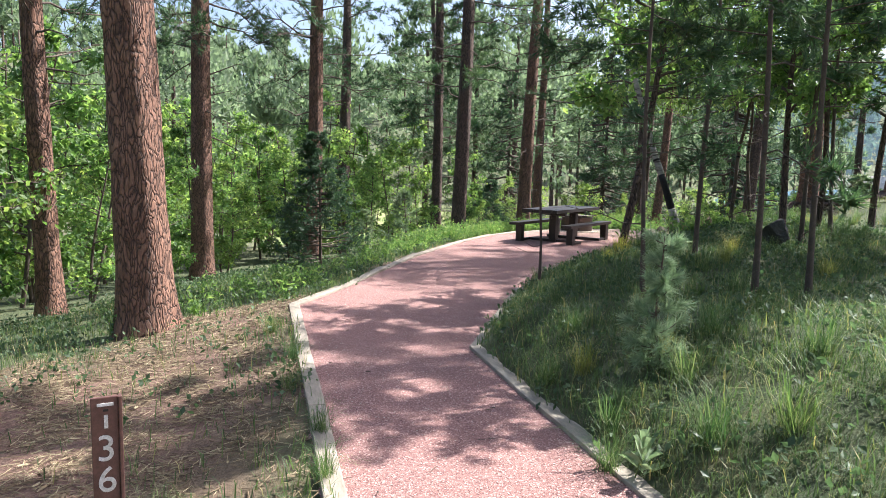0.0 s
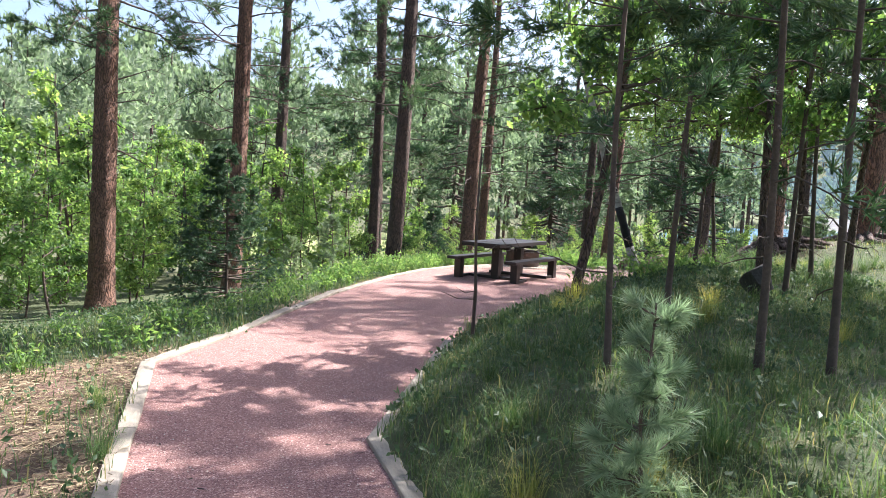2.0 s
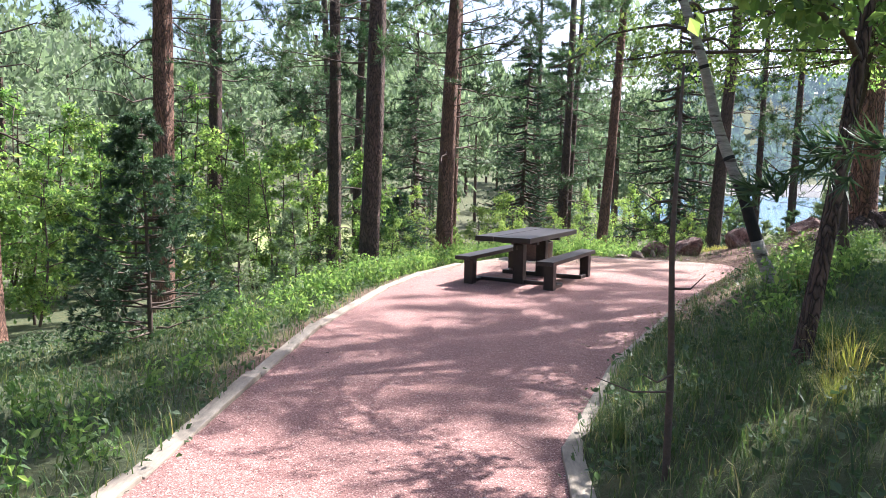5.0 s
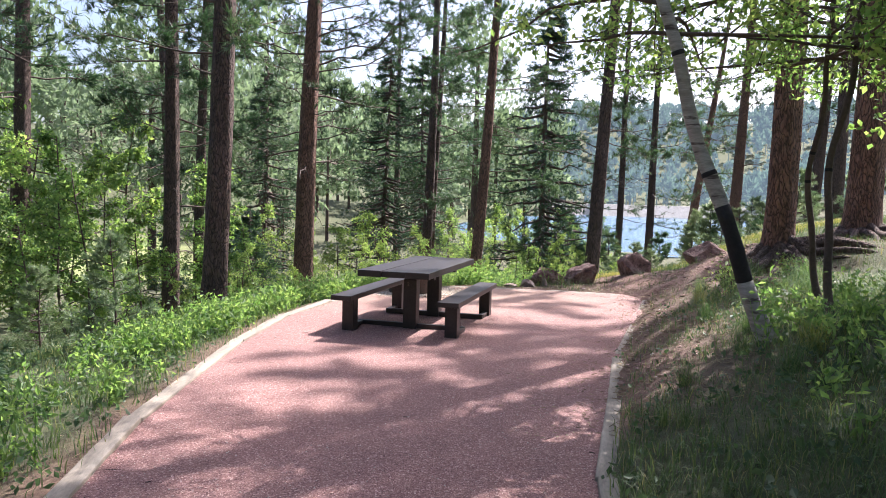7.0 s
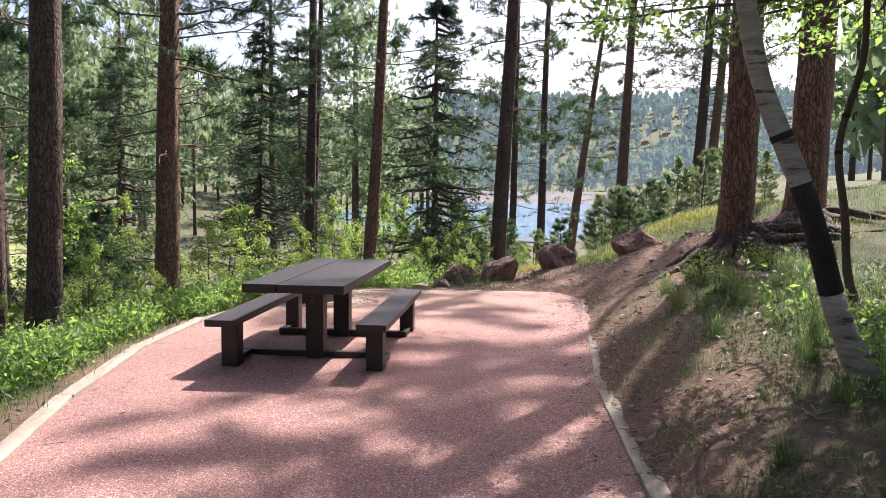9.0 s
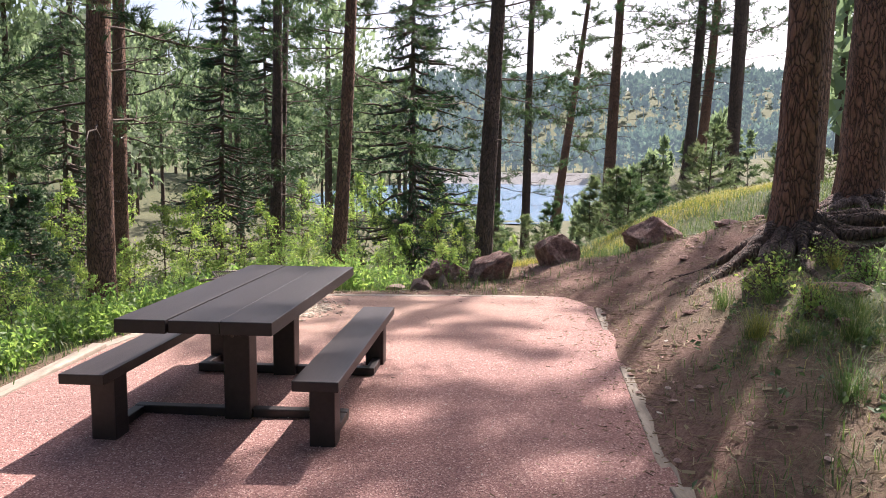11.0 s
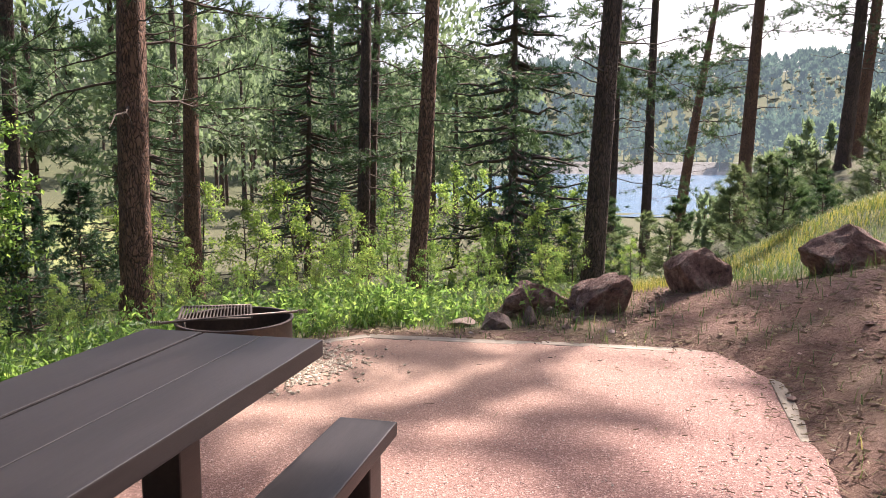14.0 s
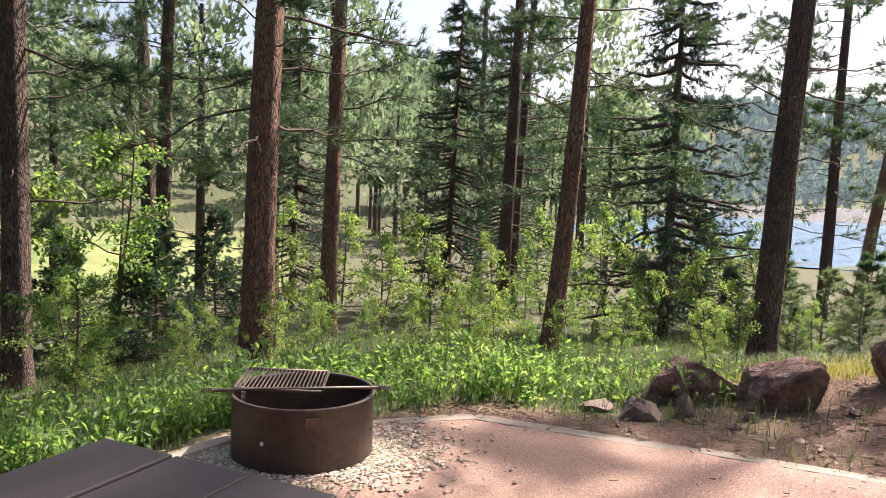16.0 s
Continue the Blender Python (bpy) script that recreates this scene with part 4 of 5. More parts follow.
def near_bank():
    """The trees on the bank beside the path."""
    pale = young_pine_parts(301, 1.12, 0.17, NEEDLES_SUNLIT, 0.10, 26, 8, 0.18, 0.020, 0.0028, 3)
    plant_tree("pine_seedling", pale, LEAF_NAMES, 1.50, 4.80, "pale green pine seedling growing in grass on the bank", "young pine")
    pole = [pine_parts(310 + i, 7.0, 0.054, (0.01, 0.01), 0.32, 0.12, 34, 1.3, 14, 10, TWIG, NEEDLES, 0.15, 12, 0.05) for i in range(3)]
    first = []
    for i, (x, y, s) in enumerate([(2.77, 6.42, 1.0), (3.19, 6.30, 0.95), (1.82, 6.55, 0.8), (2.9, 8.4, 1.0), (4.8, 9.8, 1.1), (6.0, 11.3, 1.1), (6.8, 8.2, 1.15), (7.6, 10.2, 1.2), (8.6, 9.0, 1.1), (8.9, 12.4, 1.2)]):
        if i < 3:
            first.append(plant_tree("pole_pine", pole[i], PINE_NAMES, x, y, "thin young pine with a bare lower stem on the grassy bank", "pine tree", "thin pines on the bank", 0, s))
        else:
            c = copy_thing(first[i % 3], pose(0, 0, 0))
            c.matrix_basis = pose(x, y, land_at(x, y), 0, 0, 77 * i) @ Matrix.Scale(s, 4)
    sprig = Batch()
    sprig.tube([(0, 0, -0.1), (0.01, 0.02, 0.5), (-0.02, 0.01, 1.1), (-0.01, 0, 1.9)], [0.02, 0.017, 0.013, 0.006], 8)
    for z, dx, dy in ((0.42, -0.32, 0.1), (0.5, -0.2, -0.15), (0.9, 0.2, 0.1), (1.3, -0.15, 0.12), (1.5, 0.12, -0.1)):
        sprig.tube([(0, 0, z), (dx * 0.5, dy * 0.5, z - 0.01), (dx, dy, z + 0.05)], [0.006, 0.004, 0.002], 5)
    ob = new("thin_sapling", sprig.mesh("thin_sapling", TWIG, True))
    ob.matrix_world = pose(1.18, 8.92, land_at(1.18, 8.92))
    tagged(ob, "thin bare sapling stem at the path's edge", "sapling tree")
    crook = [leafy_parts(340 + i, 5.5, 1.9, 5200, 0.11, LEAVES, 1, 0.38, (0.03, 0.0), diam=0.11, bark=BARK_DARK) for i in range(2)]
    a = plant_tree("oak_sapling", crook[0], LEAF_NAMES, 2.29, 9.65, "crooked young oak with dark bark and dark green leaves", "oak tree", "young oaks on the bank")
    b = plant_tree("oak_sapling", crook[1], LEAF_NAMES, 6.4, 12.6, "crooked young oak with dark bark and dark green leaves", "oak tree", "young oaks on the bank")
    for i, (x, y, s) in enumerate([(4.9, 10.6, 1.0), (7.6, 13.0, 1.1), (6.6, 9.4, 1.1)]):
        c = copy_thing((a, b)[i % 2], pose(0, 0, 0))
        c.matrix_basis = pose(x, y, land_at(x, y), 0, 0, 50 + 80 * i) @ Matrix.Scale(s, 4)


near_bank()


def birch(x, y, H, lean, back, radius, burnt, seed, label):
    """A leaning white birch, charred black round its lower trunk where burnt."""
    t = thing("birch_tree", x, y, land_at(x, y), label, "birch tree", "birches on the bank")
    rng = np.random.default_rng(seed)
    n = 60
    u = np.linspace(0, 1, n)
    c = np.stack([lean * H * (u ** 0.9), back * H * u + (0.05 if burnt else 0.16) * np.sin(u * 9) + 0.03 * np.sin(u * 31), H * u * 0.92 - 0.15], 1)
    r = radius * (1 - 0.72 * u) * (1 + 0.35 * np.exp(-u * 30)) * (1 + rng.normal(0, 0.03, n))
    lo, hi = int(n * 0.095), int(n * 0.175)
    for a, b, m, nm in (((0, lo, BIRCH, "trunk"), (lo, hi, CHAR, "charred_band"), (hi, n - 1, BIRCH, "trunk")) if burnt else ((0, n - 1, TWIG, "trunk"),)):
        k = Batch()
        k.tube(c[a:b + 1], r[a:b + 1] * (1.02 if m is CHAR else 1), 16)
        part(nm, k.mesh(nm, m, True), t, "charred black bark" if m is CHAR else "")
    for k in range(4 if burnt else 2):
        f = rng.uniform(0.2, 0.55)
        i = int(f * (n - 2))
        k2 = Batch()
        k2.tube(np.stack([c[i] * (1 - g) + c[i + 1] * g for g in (0.0, 0.15, 0.3)]), np.array([1.03, 1.06, 1.03]) * r[i] * (1 + rng.uniform(0, 0.03)), 16)
        part("bark_scar", k2.mesh("bark_scar", CHAR, True), t, "dark ring scar")
    limb, leaf = Batch(), Batch()
    for k in range(34):
        f = 0.34 + 0.64 * k / 34
        base = np.array([np.interp(f, u, c[:, j]) for j in range(3)])
        q, l = rng.uniform(0, 6.28), rng.uniform(0.9, 2.4)
        g = np.linspace(0, 1, 7)
        p = base + np.stack([np.cos(q) * l * g, np.sin(q) * l * g, l * (0.4 * g - 0.7 * g * g)], 1) + rng.normal(0, 0.05, (7, 3)) * g[:, None]
        p[:, 2] = np.maximum(p[:, 2], 2.35)
        limb.tube(p, 0.018 * (1 - 0.85 * g) + 0.002, 5, False)
        for j in range(5):
            e = rng.uniform(0.3, 1.0)
            at = np.array([np.interp(e, g, p[:, i]) for i in range(3)])
            tip = at + rng.normal(0, 0.25, 3)
            limb.tube([at, tip], [0.005, 0.002], 4, False)
            pts = at + (tip - at) * rng.uniform(0.2, 1.1, (46, 1)) + rng.normal(0, 0.09, (46, 3))
            leaf.quads(leaves_at(rng, pts[pts[:, 2] > 2.15], 0.07))
    part("branch", limb.mesh("branch", TWIG, True), t)
    part("crown", leaf.mesh("crown", LEAVES_LIGHT), t)


birch(4.17, 12.61, 7.5, -0.26, 0.18, 0.066, True, 77, "leaning white-barked birch with a charred black band")
birch(5.05, 12.85, 6.5, 0.10, 0.12, 0.036, False, 78, "slim grey-brown birch leaning over the grassy bank")
birch(5.75, 13.6, 6.0, -0.05, 0.05, 0.034, False, 79, "slim grey-brown birch standing among bank grass")


# ---- grass, litter, ground plants ----
def spots_on_land(rng, n, x0, x1, y0, y1, keep):
    x, y = rng.uniform(x0, x1, n), rng.uniform(y0, y1, n)
    ok = rng.uniform(0, 1, n) < keep(x, y)
    ok &= ~in_pad(x, y)
    x, y = x[ok], y[ok]
    return np.stack([x, y, land(x, y) - 0.01], 1)


def blades(rng, roots, height, width, bend):
    """Curved two-piece blades."""
    n = len(roots)
    h = height * rng.uniform(0.4, 1.3, (n, 1))
    q = rng.uniform(0, 6.283, n)
    out = np.stack([np.cos(q), np.sin(q), np.zeros(n)], 1)
    side = np.stack([-np.sin(q), np.cos(q), np.zeros(n)], 1) * width * rng.uniform(0.6, 1.3, (n, 1))
    lean = bend * rng.uniform(0.3, 1.3, (n, 1))
    mid = roots + out * h * lean * 0.35 + np.array([0, 0, 1]) * h * 0.6
    tip = roots + out * h * lean + np.array([0, 0, 1]) * h * (1.0 - 0.35 * lean)
    v = np.stack([roots - side, roots + side, mid + side * 0.7, mid - side * 0.7, tip], 1).reshape(-1, 3)
    b = np.arange(n) * 5
    return v, np.stack([b, b + 1, b + 2, b + 3], 1), np.stack([b + 3, b + 2, b + 4], 1)


def grass_field(name, seed, n, box, keep, height, width, bend, mat, label):
    rng = np.random.default_rng(seed)
    roots = spots_on_land(rng, n, *box, keep)
    v, q, t = blades(rng, roots, height, width, bend)
    me = mesh_of(name, v, [q, t], mat)
    tagged(new(name, me), label, "grass", kind="stuff")


def clumpy(x, y, s, seed):
    return np.clip(0.55 + 0.6 * lump(x, y, s, seed), 0.05, 1)


def greens():
    right = lambda x, y: clumpy(x, y, 0.45, 1.0) * (1 - 0.95 * bare_share(x, y)) * (chain_distance(x, y, RIGHT) > 0.05)
    grass_field("bank_grass", 1, 230000, (0.3, 6.5, 0.5, 15.5), lambda x, y: right(x, y) * (chain_distance(x, y, RIGHT) < 5.5), 0.115, 0.0022, 1.1, GRASS, "soft green grass on the shaded bank")
    grass_field("bank_grass_far", 2, 120000, (4, 16, 4, 24), lambda x, y: right(x, y), 0.13, 0.003, 0.9, GRASS, "green grass on the upper bank")
    left = lambda x, y: clumpy(x, y, 0.5, 5.0) * (1 - 0.93 * bare_share(x, y))
    grass_field("verge_grass", 3, 110000, (-7, 3, 2, 22), lambda x, y: left(x, y) * (chain_distance(x, y, LEFT) < 4.5), 0.17, 0.0038, 0.7, GRASS, "green grass along the path's edge")
    gold = lambda x, y: np.exp(-(chain_distance(x, y, [(8.6, 22.6), (10.5, 22.4), (13, 22.2), (17, 21.5)]) / 1.15) ** 2) * step(21.0, 21.6, y) * clumpy(x, y, 0.6, 2.0)
    grass_field("golden_grass", 4, 130000, (7, 18, 19.5, 26), gold, 0.15, 0.003, 0.8, GRASS_DRY, "sunlit yellow-green grass on the slope")
    below = lambda x, y: clumpy(x, y, 0.7, 6.0) * (1 - 0.95 * bare_share(x, y)) * (chain_distance(x, y, FAR + LEFT[5:]) > 0.5)
    grass_field("slope_grass", 5, 130000, (-4, 14, 19, 34), below, 0.2, 0.004, 0.75, GRASS, "mixed grass on the slope below the pad")


greens()


def ground_plants():
    """Leafy knee-high plants along the edge of the pad."""
    rng = np.random.default_rng(21)
    edge = [(-3.4, 9.0), (-2.3, 11.5), (-0.9, 13.9), (0.0, 16.6), (0.8, 18.3), (1.6, 19.8), (2.9, 21.2), (4.2, 21.9), (5.4, 22.1)]
    stem, leaf = Batch(), Batch()
    X, Y = rng.uniform(-4.5, 9.5, 30000), rng.uniform(8, 26, 30000)
    D = np.minimum(chain_distance(X, Y, edge), 2.3 * chain_distance(X, Y, [(3.1, 10.9), (4.2, 12.0), (5.4, 13.2)]))
    ok = ~in_pad(X, Y) & (rng.uniform(0, 1, 30000) < np.exp(-(D / 1.1) ** 2) * clumpy(X, Y, 0.5, 3.0) * (0.12 + 0.88 * step(15.5, 18.5, Y))) & (chain_distance(X, Y, PAD) > 0.35)
    for x, y in zip(X[ok][:620], Y[ok][:620]):
        z = land_at(x, y)
        h = rng.uniform(0.14, 0.5)
        n = rng.integers(3, 7)
        for s in range(n):
            q = rng.uniform(0, 6.28)
            d = np.array([np.cos(q) * 0.4, np.sin(q) * 0.4, 1.0])
            p0 = np.array([x, y, z]) + rng.normal(0, 0.04, 3) * (1, 1, 0)
            p1 = p0 + d * h * rng.uniform(0.6, 1.1)
            stem.tube([p0, (p0 + p1) / 2, p1], [0.004, 0.003, 0.002], 3, False)
            e = rng.uniform(0.25, 1.05, (10, 1))
            leaf.quads(leaves_at(rng, p0 + (p1 - p0) * e + rng.normal(0, 0.03, (10, 3)), 0.072, 0.0, 0.42))
    t = new("ground_plants")
    tagged(t, "lush bright green leafy plants along the pad's edge", "undergrowth", kind="stuff")
    part("stem", stem.mesh("stem", LEAVES), t)
    part("foliage", leaf.mesh("foliage", LEAVES_LIGHT), t)


ground_plants()


# ---- the valley: lake, dam, far woods ----
def valley():
    bm = bmesh.new()
    n = 48
    ring = []
    for k in range(n):
        a = k / n * 2 * math.pi
        p, q = math.cos(a) * 54, math.sin(a) * 126
        ring.append(bm.verts.new((4 + 128 + p * 0.79 + q * 0.61, 17 + 165 - p * 0.61 + q * 0.79, -5.15)))
    bm.faces.new(ring[::-1])
    me = from_bm("water", bm, WATER)
    tagged(new("water", me), "calm pale blue lake beyond the trees", "lake", kind="structure")
    bm = bmesh.new()
    box_bm(bm, (-95, -16, -7), (95, 16, 4.4), 0)
    for v in bm.verts:
        if v.co.z > 0:
            v.co.y *= 0.2
    ob = new("dam", from_bm("dam", bm, CONCRETE))
    ob.matrix_world = pose(4 + 190, 17 + 252, -4.6, 0, 0, -40)
    tagged(ob, "long pale stone dam across the lake's far end", "dam", kind="structure")


valley()


def far_woods():
    """Pines on the slopes across the valley: domed or pointed crowns of many ragged sprays, joined."""
    rng = np.random.default_rng(40)

    def tree(trunks, crown, x, y, z, h, w, sprays, size):
        trunks.tube([(x, y, z - 0.5), (x, y, z + h * 0.85)], [0.017 * h, 0.007 * h], 5, False)
        dome = rng.uniform() < 0.65
        base = rng.uniform(0.28, 0.55) if dome else rng.uniform(0.1, 0.3)
        clumps = 14 + sprays // 60
        f = rng.uniform(0, 1, (clumps, 1))
        q = rng.uniform(0, 6.283, (clumps, 1))
        wide = w * (1.25 * np.sqrt(np.clip(1.02 - f * f, 0, 1)) * (0.55 + 0.45 * np.minimum(1, f * 4)) if dome else (1.03 - f) ** 0.8)
        rad = wide * rng.uniform(0.35, 1.0, (clumps, 1))
        heart = np.concatenate([x + np.cos(q) * rad, y + np.sin(q) * rad, z + h * (base + (1 - base) * f)], 1)
        pick = rng.integers(0, clumps, sprays)
        p = heart[pick] + rng.normal(0, 1, (sprays, 3)) * np.array([0.26, 0.26, 0.15]) * w
        d = unit(p - np.array([x, y, z + h * 0.5]) + rng.normal(0, 0.8 * w, (sprays, 3)))
        s = size * rng.uniform(0.5, 1.4, (sprays, 1))
        side = unit(np.cross(d, rng.normal(0, 1, (sprays, 3)) + np.array([0, 0, 1.5])))
        crown.tris(np.stack([p - side * s * 0.45 - d * s * 0.4, p + side * s * 0.45 - d * s * 0.4, p + d * s], 1))

    def belt(into, n, az0, az1, r0, r1, h0, h1, sprays, size, skip=None):
        a, r = np.radians(rng.uniform(az0, az1, n)), np.sqrt(rng.uniform(r0 * r0, r1 * r1, n))
        x, y = 4 + np.sin(a) * r, 17 + np.cos(a) * r
        z = land(x, y)
        ok = (z > -5.05) & (skip(x, y) if skip else True)
        for px, py, pz in zip(x[ok], y[ok], z[ok]):
            h = rng.uniform(h0, h1)
            tree(*into, px, py, pz, h, h * rng.uniform(0.13, 0.21), sprays, size)

    field = lambda x, y: (meadow_share(x, y) < 0.3) | (rng.uniform(0, 1, len(x)) < 0.06)
    near, far = (Batch(), Batch()), (Batch(), Batch())
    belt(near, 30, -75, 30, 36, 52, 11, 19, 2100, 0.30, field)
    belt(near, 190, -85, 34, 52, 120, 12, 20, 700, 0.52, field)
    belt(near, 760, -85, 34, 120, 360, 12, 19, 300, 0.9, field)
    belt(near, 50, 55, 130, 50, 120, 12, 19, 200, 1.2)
    belt(near, 40, 130, 290, 25, 60, 13, 19, 220, 1.1)
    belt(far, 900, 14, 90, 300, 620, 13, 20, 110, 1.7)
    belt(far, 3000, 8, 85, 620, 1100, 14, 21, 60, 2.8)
    belt(near, 190, 16, 56, 42, 95, 1.8, 3.8, 200, 0.34)
    t = new("far_woods")
    tagged(t, "pine forest on sunlit slopes across the valley, paled for haze", "forest", kind="stuff")
    part("trunks", near[0].mesh("trunks", BARK_DARK), t)
    part("foliage", near[1].mesh("foliage", HAZED_PINE), t)
    # The ridge woods carry painted haze and a faint glow.
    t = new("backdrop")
    tagged(t, "distant forested ridge beyond the lake, blue haze painted into its colour", "distant hills", kind="structure")
    part("trunks", far[0].mesh("trunks", HAZY_RIDGE), t)
    part("foliage", far[1].mesh("foliage", HAZY_RIDGE), t)


far_woods()


# ---- loose litter, gravel and roots ----
def sticks(rng, c, length, width, flat=0.12):
    """Thin four-sided slivers lying on the ground."""
    n = len(c)
    q = rng.uniform(0, 6.283, n)
    l = length * rng.uniform(0.4, 1.4, (n, 1)) / 2
    d = np.stack([np.cos(q), np.sin(q), rng.normal(0, flat, n)], 1) * l
    w = np.stack([-np.sin(q), np.cos(q), np.zeros(n)], 1) * width * rng.uniform(0.5, 1.5, (n, 1))
    up = np.array([0, 0, 1.0]) * width
    v = np.stack([c - d - w, c - d + w, c + d + w, c + d - w, c - d + up, c + d + up], 1).reshape(-1, 3)
    b = np.arange(n) * 6
    return v, np.concatenate([np.stack([b, b + 3, b + 5, b + 4], 1), np.stack([b + 1, b + 4, b + 5, b + 2], 1)])


def litter():
    rng = np.random.default_rng(61)
    parts = []
    for n, box, length, width in ((64000, (-4.5, -0.4, 2.0, 10.5), 0.10, 0.003), (36000, (2.5, 11.5, 11.5, 22.5), 0.09, 0.003), (9000, (-2.5, 7.5, 9.5, 22.5), 0.08, 0.0025), (3200, (-4.5, 0, 2, 10), 0.05, 0.009), (4200, (3, 11, 13, 22), 0.055, 0.011)):
        c = spots_on_land(rng, n, *box, lambda x, y: np.clip(bare_share(x, y) * 1.1 - 0.05, 0, 1) * clumpy(x, y, 0.3, 8.0))
        c[:, 2] += 0.012 + rng.uniform(0, 0.012, len(c))
        parts.append(sticks(rng, c, length, width))
    x, y = rng.uniform(2.0, 8.0, 40000), rng.uniform(12.5, 20.0, 40000)
    ok = in_pad(x, y) & (rng.uniform(0, 1, 40000) < 0.9 * np.exp(-chain_distance(x, y, RIGHT) / 0.22) * clumpy(x, y, 0.4, 6.0))
    c = np.stack([x, y, path_z(y) + lump(x, y, 0.9, 2.0) * 0.008], 1)[ok]
    parts.append(sticks(rng, c, 0.03, 0.004))
    off, V, F = 0, [], []
    for v, f in parts:
        V.append(v)
        F.append(f + off)
        off += len(v)
    me = mesh_of("needle_litter", np.concatenate(V), F, LITTER)
    tagged(new("needle_litter", me), "dry brown pine needles, twigs and bark chips", "litter", kind="stuff")


litter()


def pebbles(name, seed, centres, size, mat, label):
    """Small uneven stones: squashed, shaken octahedra."""
    rng = np.random.default_rng(seed)
    n = len(centres)
    base = np.array([(1, 0, 0), (0, 1, 0), (-1, 0, 0), (0, -1, 0), (0, 0, 0.45), (0, 0, -0.6)], float)
    v = base[None] * rng.uniform(0.55, 1.3, (n, 6, 1)) * size * rng.uniform(0.4, 1.3, (n, 1, 1))
    a = rng.uniform(0, 6.283, n)
    rot = np.zeros((n, 3, 3))
    rot[:, 0, 0], rot[:, 0, 1], rot[:, 1, 0], rot[:, 1, 1], rot[:, 2, 2] = np.cos(a), -np.sin(a), np.sin(a), np.cos(a), 1
    v = np.einsum("nij,nkj->nki", rot, v) + centres[:, None]
    f = np.array([(0, 1, 4), (1, 2, 4), (2, 3, 4), (3, 0, 4), (1, 0, 5), (2, 1, 5), (3, 2, 5), (0, 3, 5)])
    F = (np.arange(n)[:, None, None] * 6 + f[None]).reshape(-1, 3)
    tagged(new(name, mesh_of(name, v.reshape(-1, 3), F, mat)), label, "gravel", kind="stuff")


STONES = leafy("crushed_stone", [(0.0, (0.30, 0.18, 0.165)), (0.5, (0.42, 0.27, 0.245)), (0.85, (0.47, 0.36, 0.33)), (1.0, (0.6, 0.55, 0.5))], 0.0, 0.9)
STONES_PALE = leafy("pale_crushed_stone", [(0.0, (0.20, 0.16, 0.13)), (0.6, (0.42, 0.36, 0.29)), (1.0, (0.62, 0.56, 0.48))], 0.0, 0.9)


def loose_gravel():
    rng = np.random.default_rng(71)
    x, y = rng.uniform(-1.8, 7.4, 60000), rng.uniform(2.0, 21.0, 60000)
    ok = in_pad(x, y)
    x, y = x[ok], y[ok]
    c = np.stack([x, y, path_z(y) - 0.011 + lump(x, y, 0.9, 2.0) * 0.008], 1)
    pebbles("loose_gravel", 72, c, 0.0055, STONES, "loose crushed red stone on the path")
    q, r = rng.uniform(0, 6.283, 4200), 0.44 + np.abs(rng.normal(0, 0.26, 4200))
    x, y = 3.70 + np.cos(q) * r, 20.43 + np.sin(q) * r * 0.8
    ok = in_pad(x, y)
    c = np.stack([x, y, path_z(y) - 0.008], 1)[ok]
    pebbles("ring_gravel", 73, c, 0.018, STONES_PALE, "pale chipped stone round the fire ring")
    n = 700
    x, y = rng.uniform(3, 11, n), rng.uniform(13, 22, n)
    ok = ~in_pad(x, y) & (rng.uniform(0, 1, n) < bare_share(x, y))
    c = np.stack([x, y, land(x, y)], 1)[ok]
    pebbles("bank_pebbles", 74, c, 0.035, STONES, "small reddish stones on bare soil")


loose_gravel()


def path_debris():
    """Cone scales, bark chips and twigs strewn over the gravel."""
    rng = np.random.default_rng(77)
    x, y = rng.uniform(-1.8, 7.4, 2600), rng.uniform(2.0, 21.0, 2600)
    ok = in_pad(x, y) & (rng.uniform(0, 1, 2600) < 0.02 + 0.6 * np.exp(-chain_distance(x, y, PAD) / 0.35))
    c = np.stack([x, y, path_z(y) - 0.004 + lump(x, y, 0.9, 2.0) * 0.008], 1)[ok]
    half = len(c) // 2
    v, f = sticks(rng, c[:half], 0.03, 0.005)
    w, g = sticks(rng, c[half:], 0.09, 0.0022)
    me = mesh_of("path_debris", np.concatenate([v, w]), [f, g + len(v)], DEBRIS)
    tagged(new("path_debris", me), "dark bark chips, cone scales and twigs on gravel", "litter", kind="stuff")


DEBRIS = leafy("dark_debris", [(0.0, (0.03, 0.02, 0.016)), (0.7, (0.09, 0.06, 0.045)), (1.0, (0.24, 0.17, 0.11))], 0.0, 0.9)
path_debris()


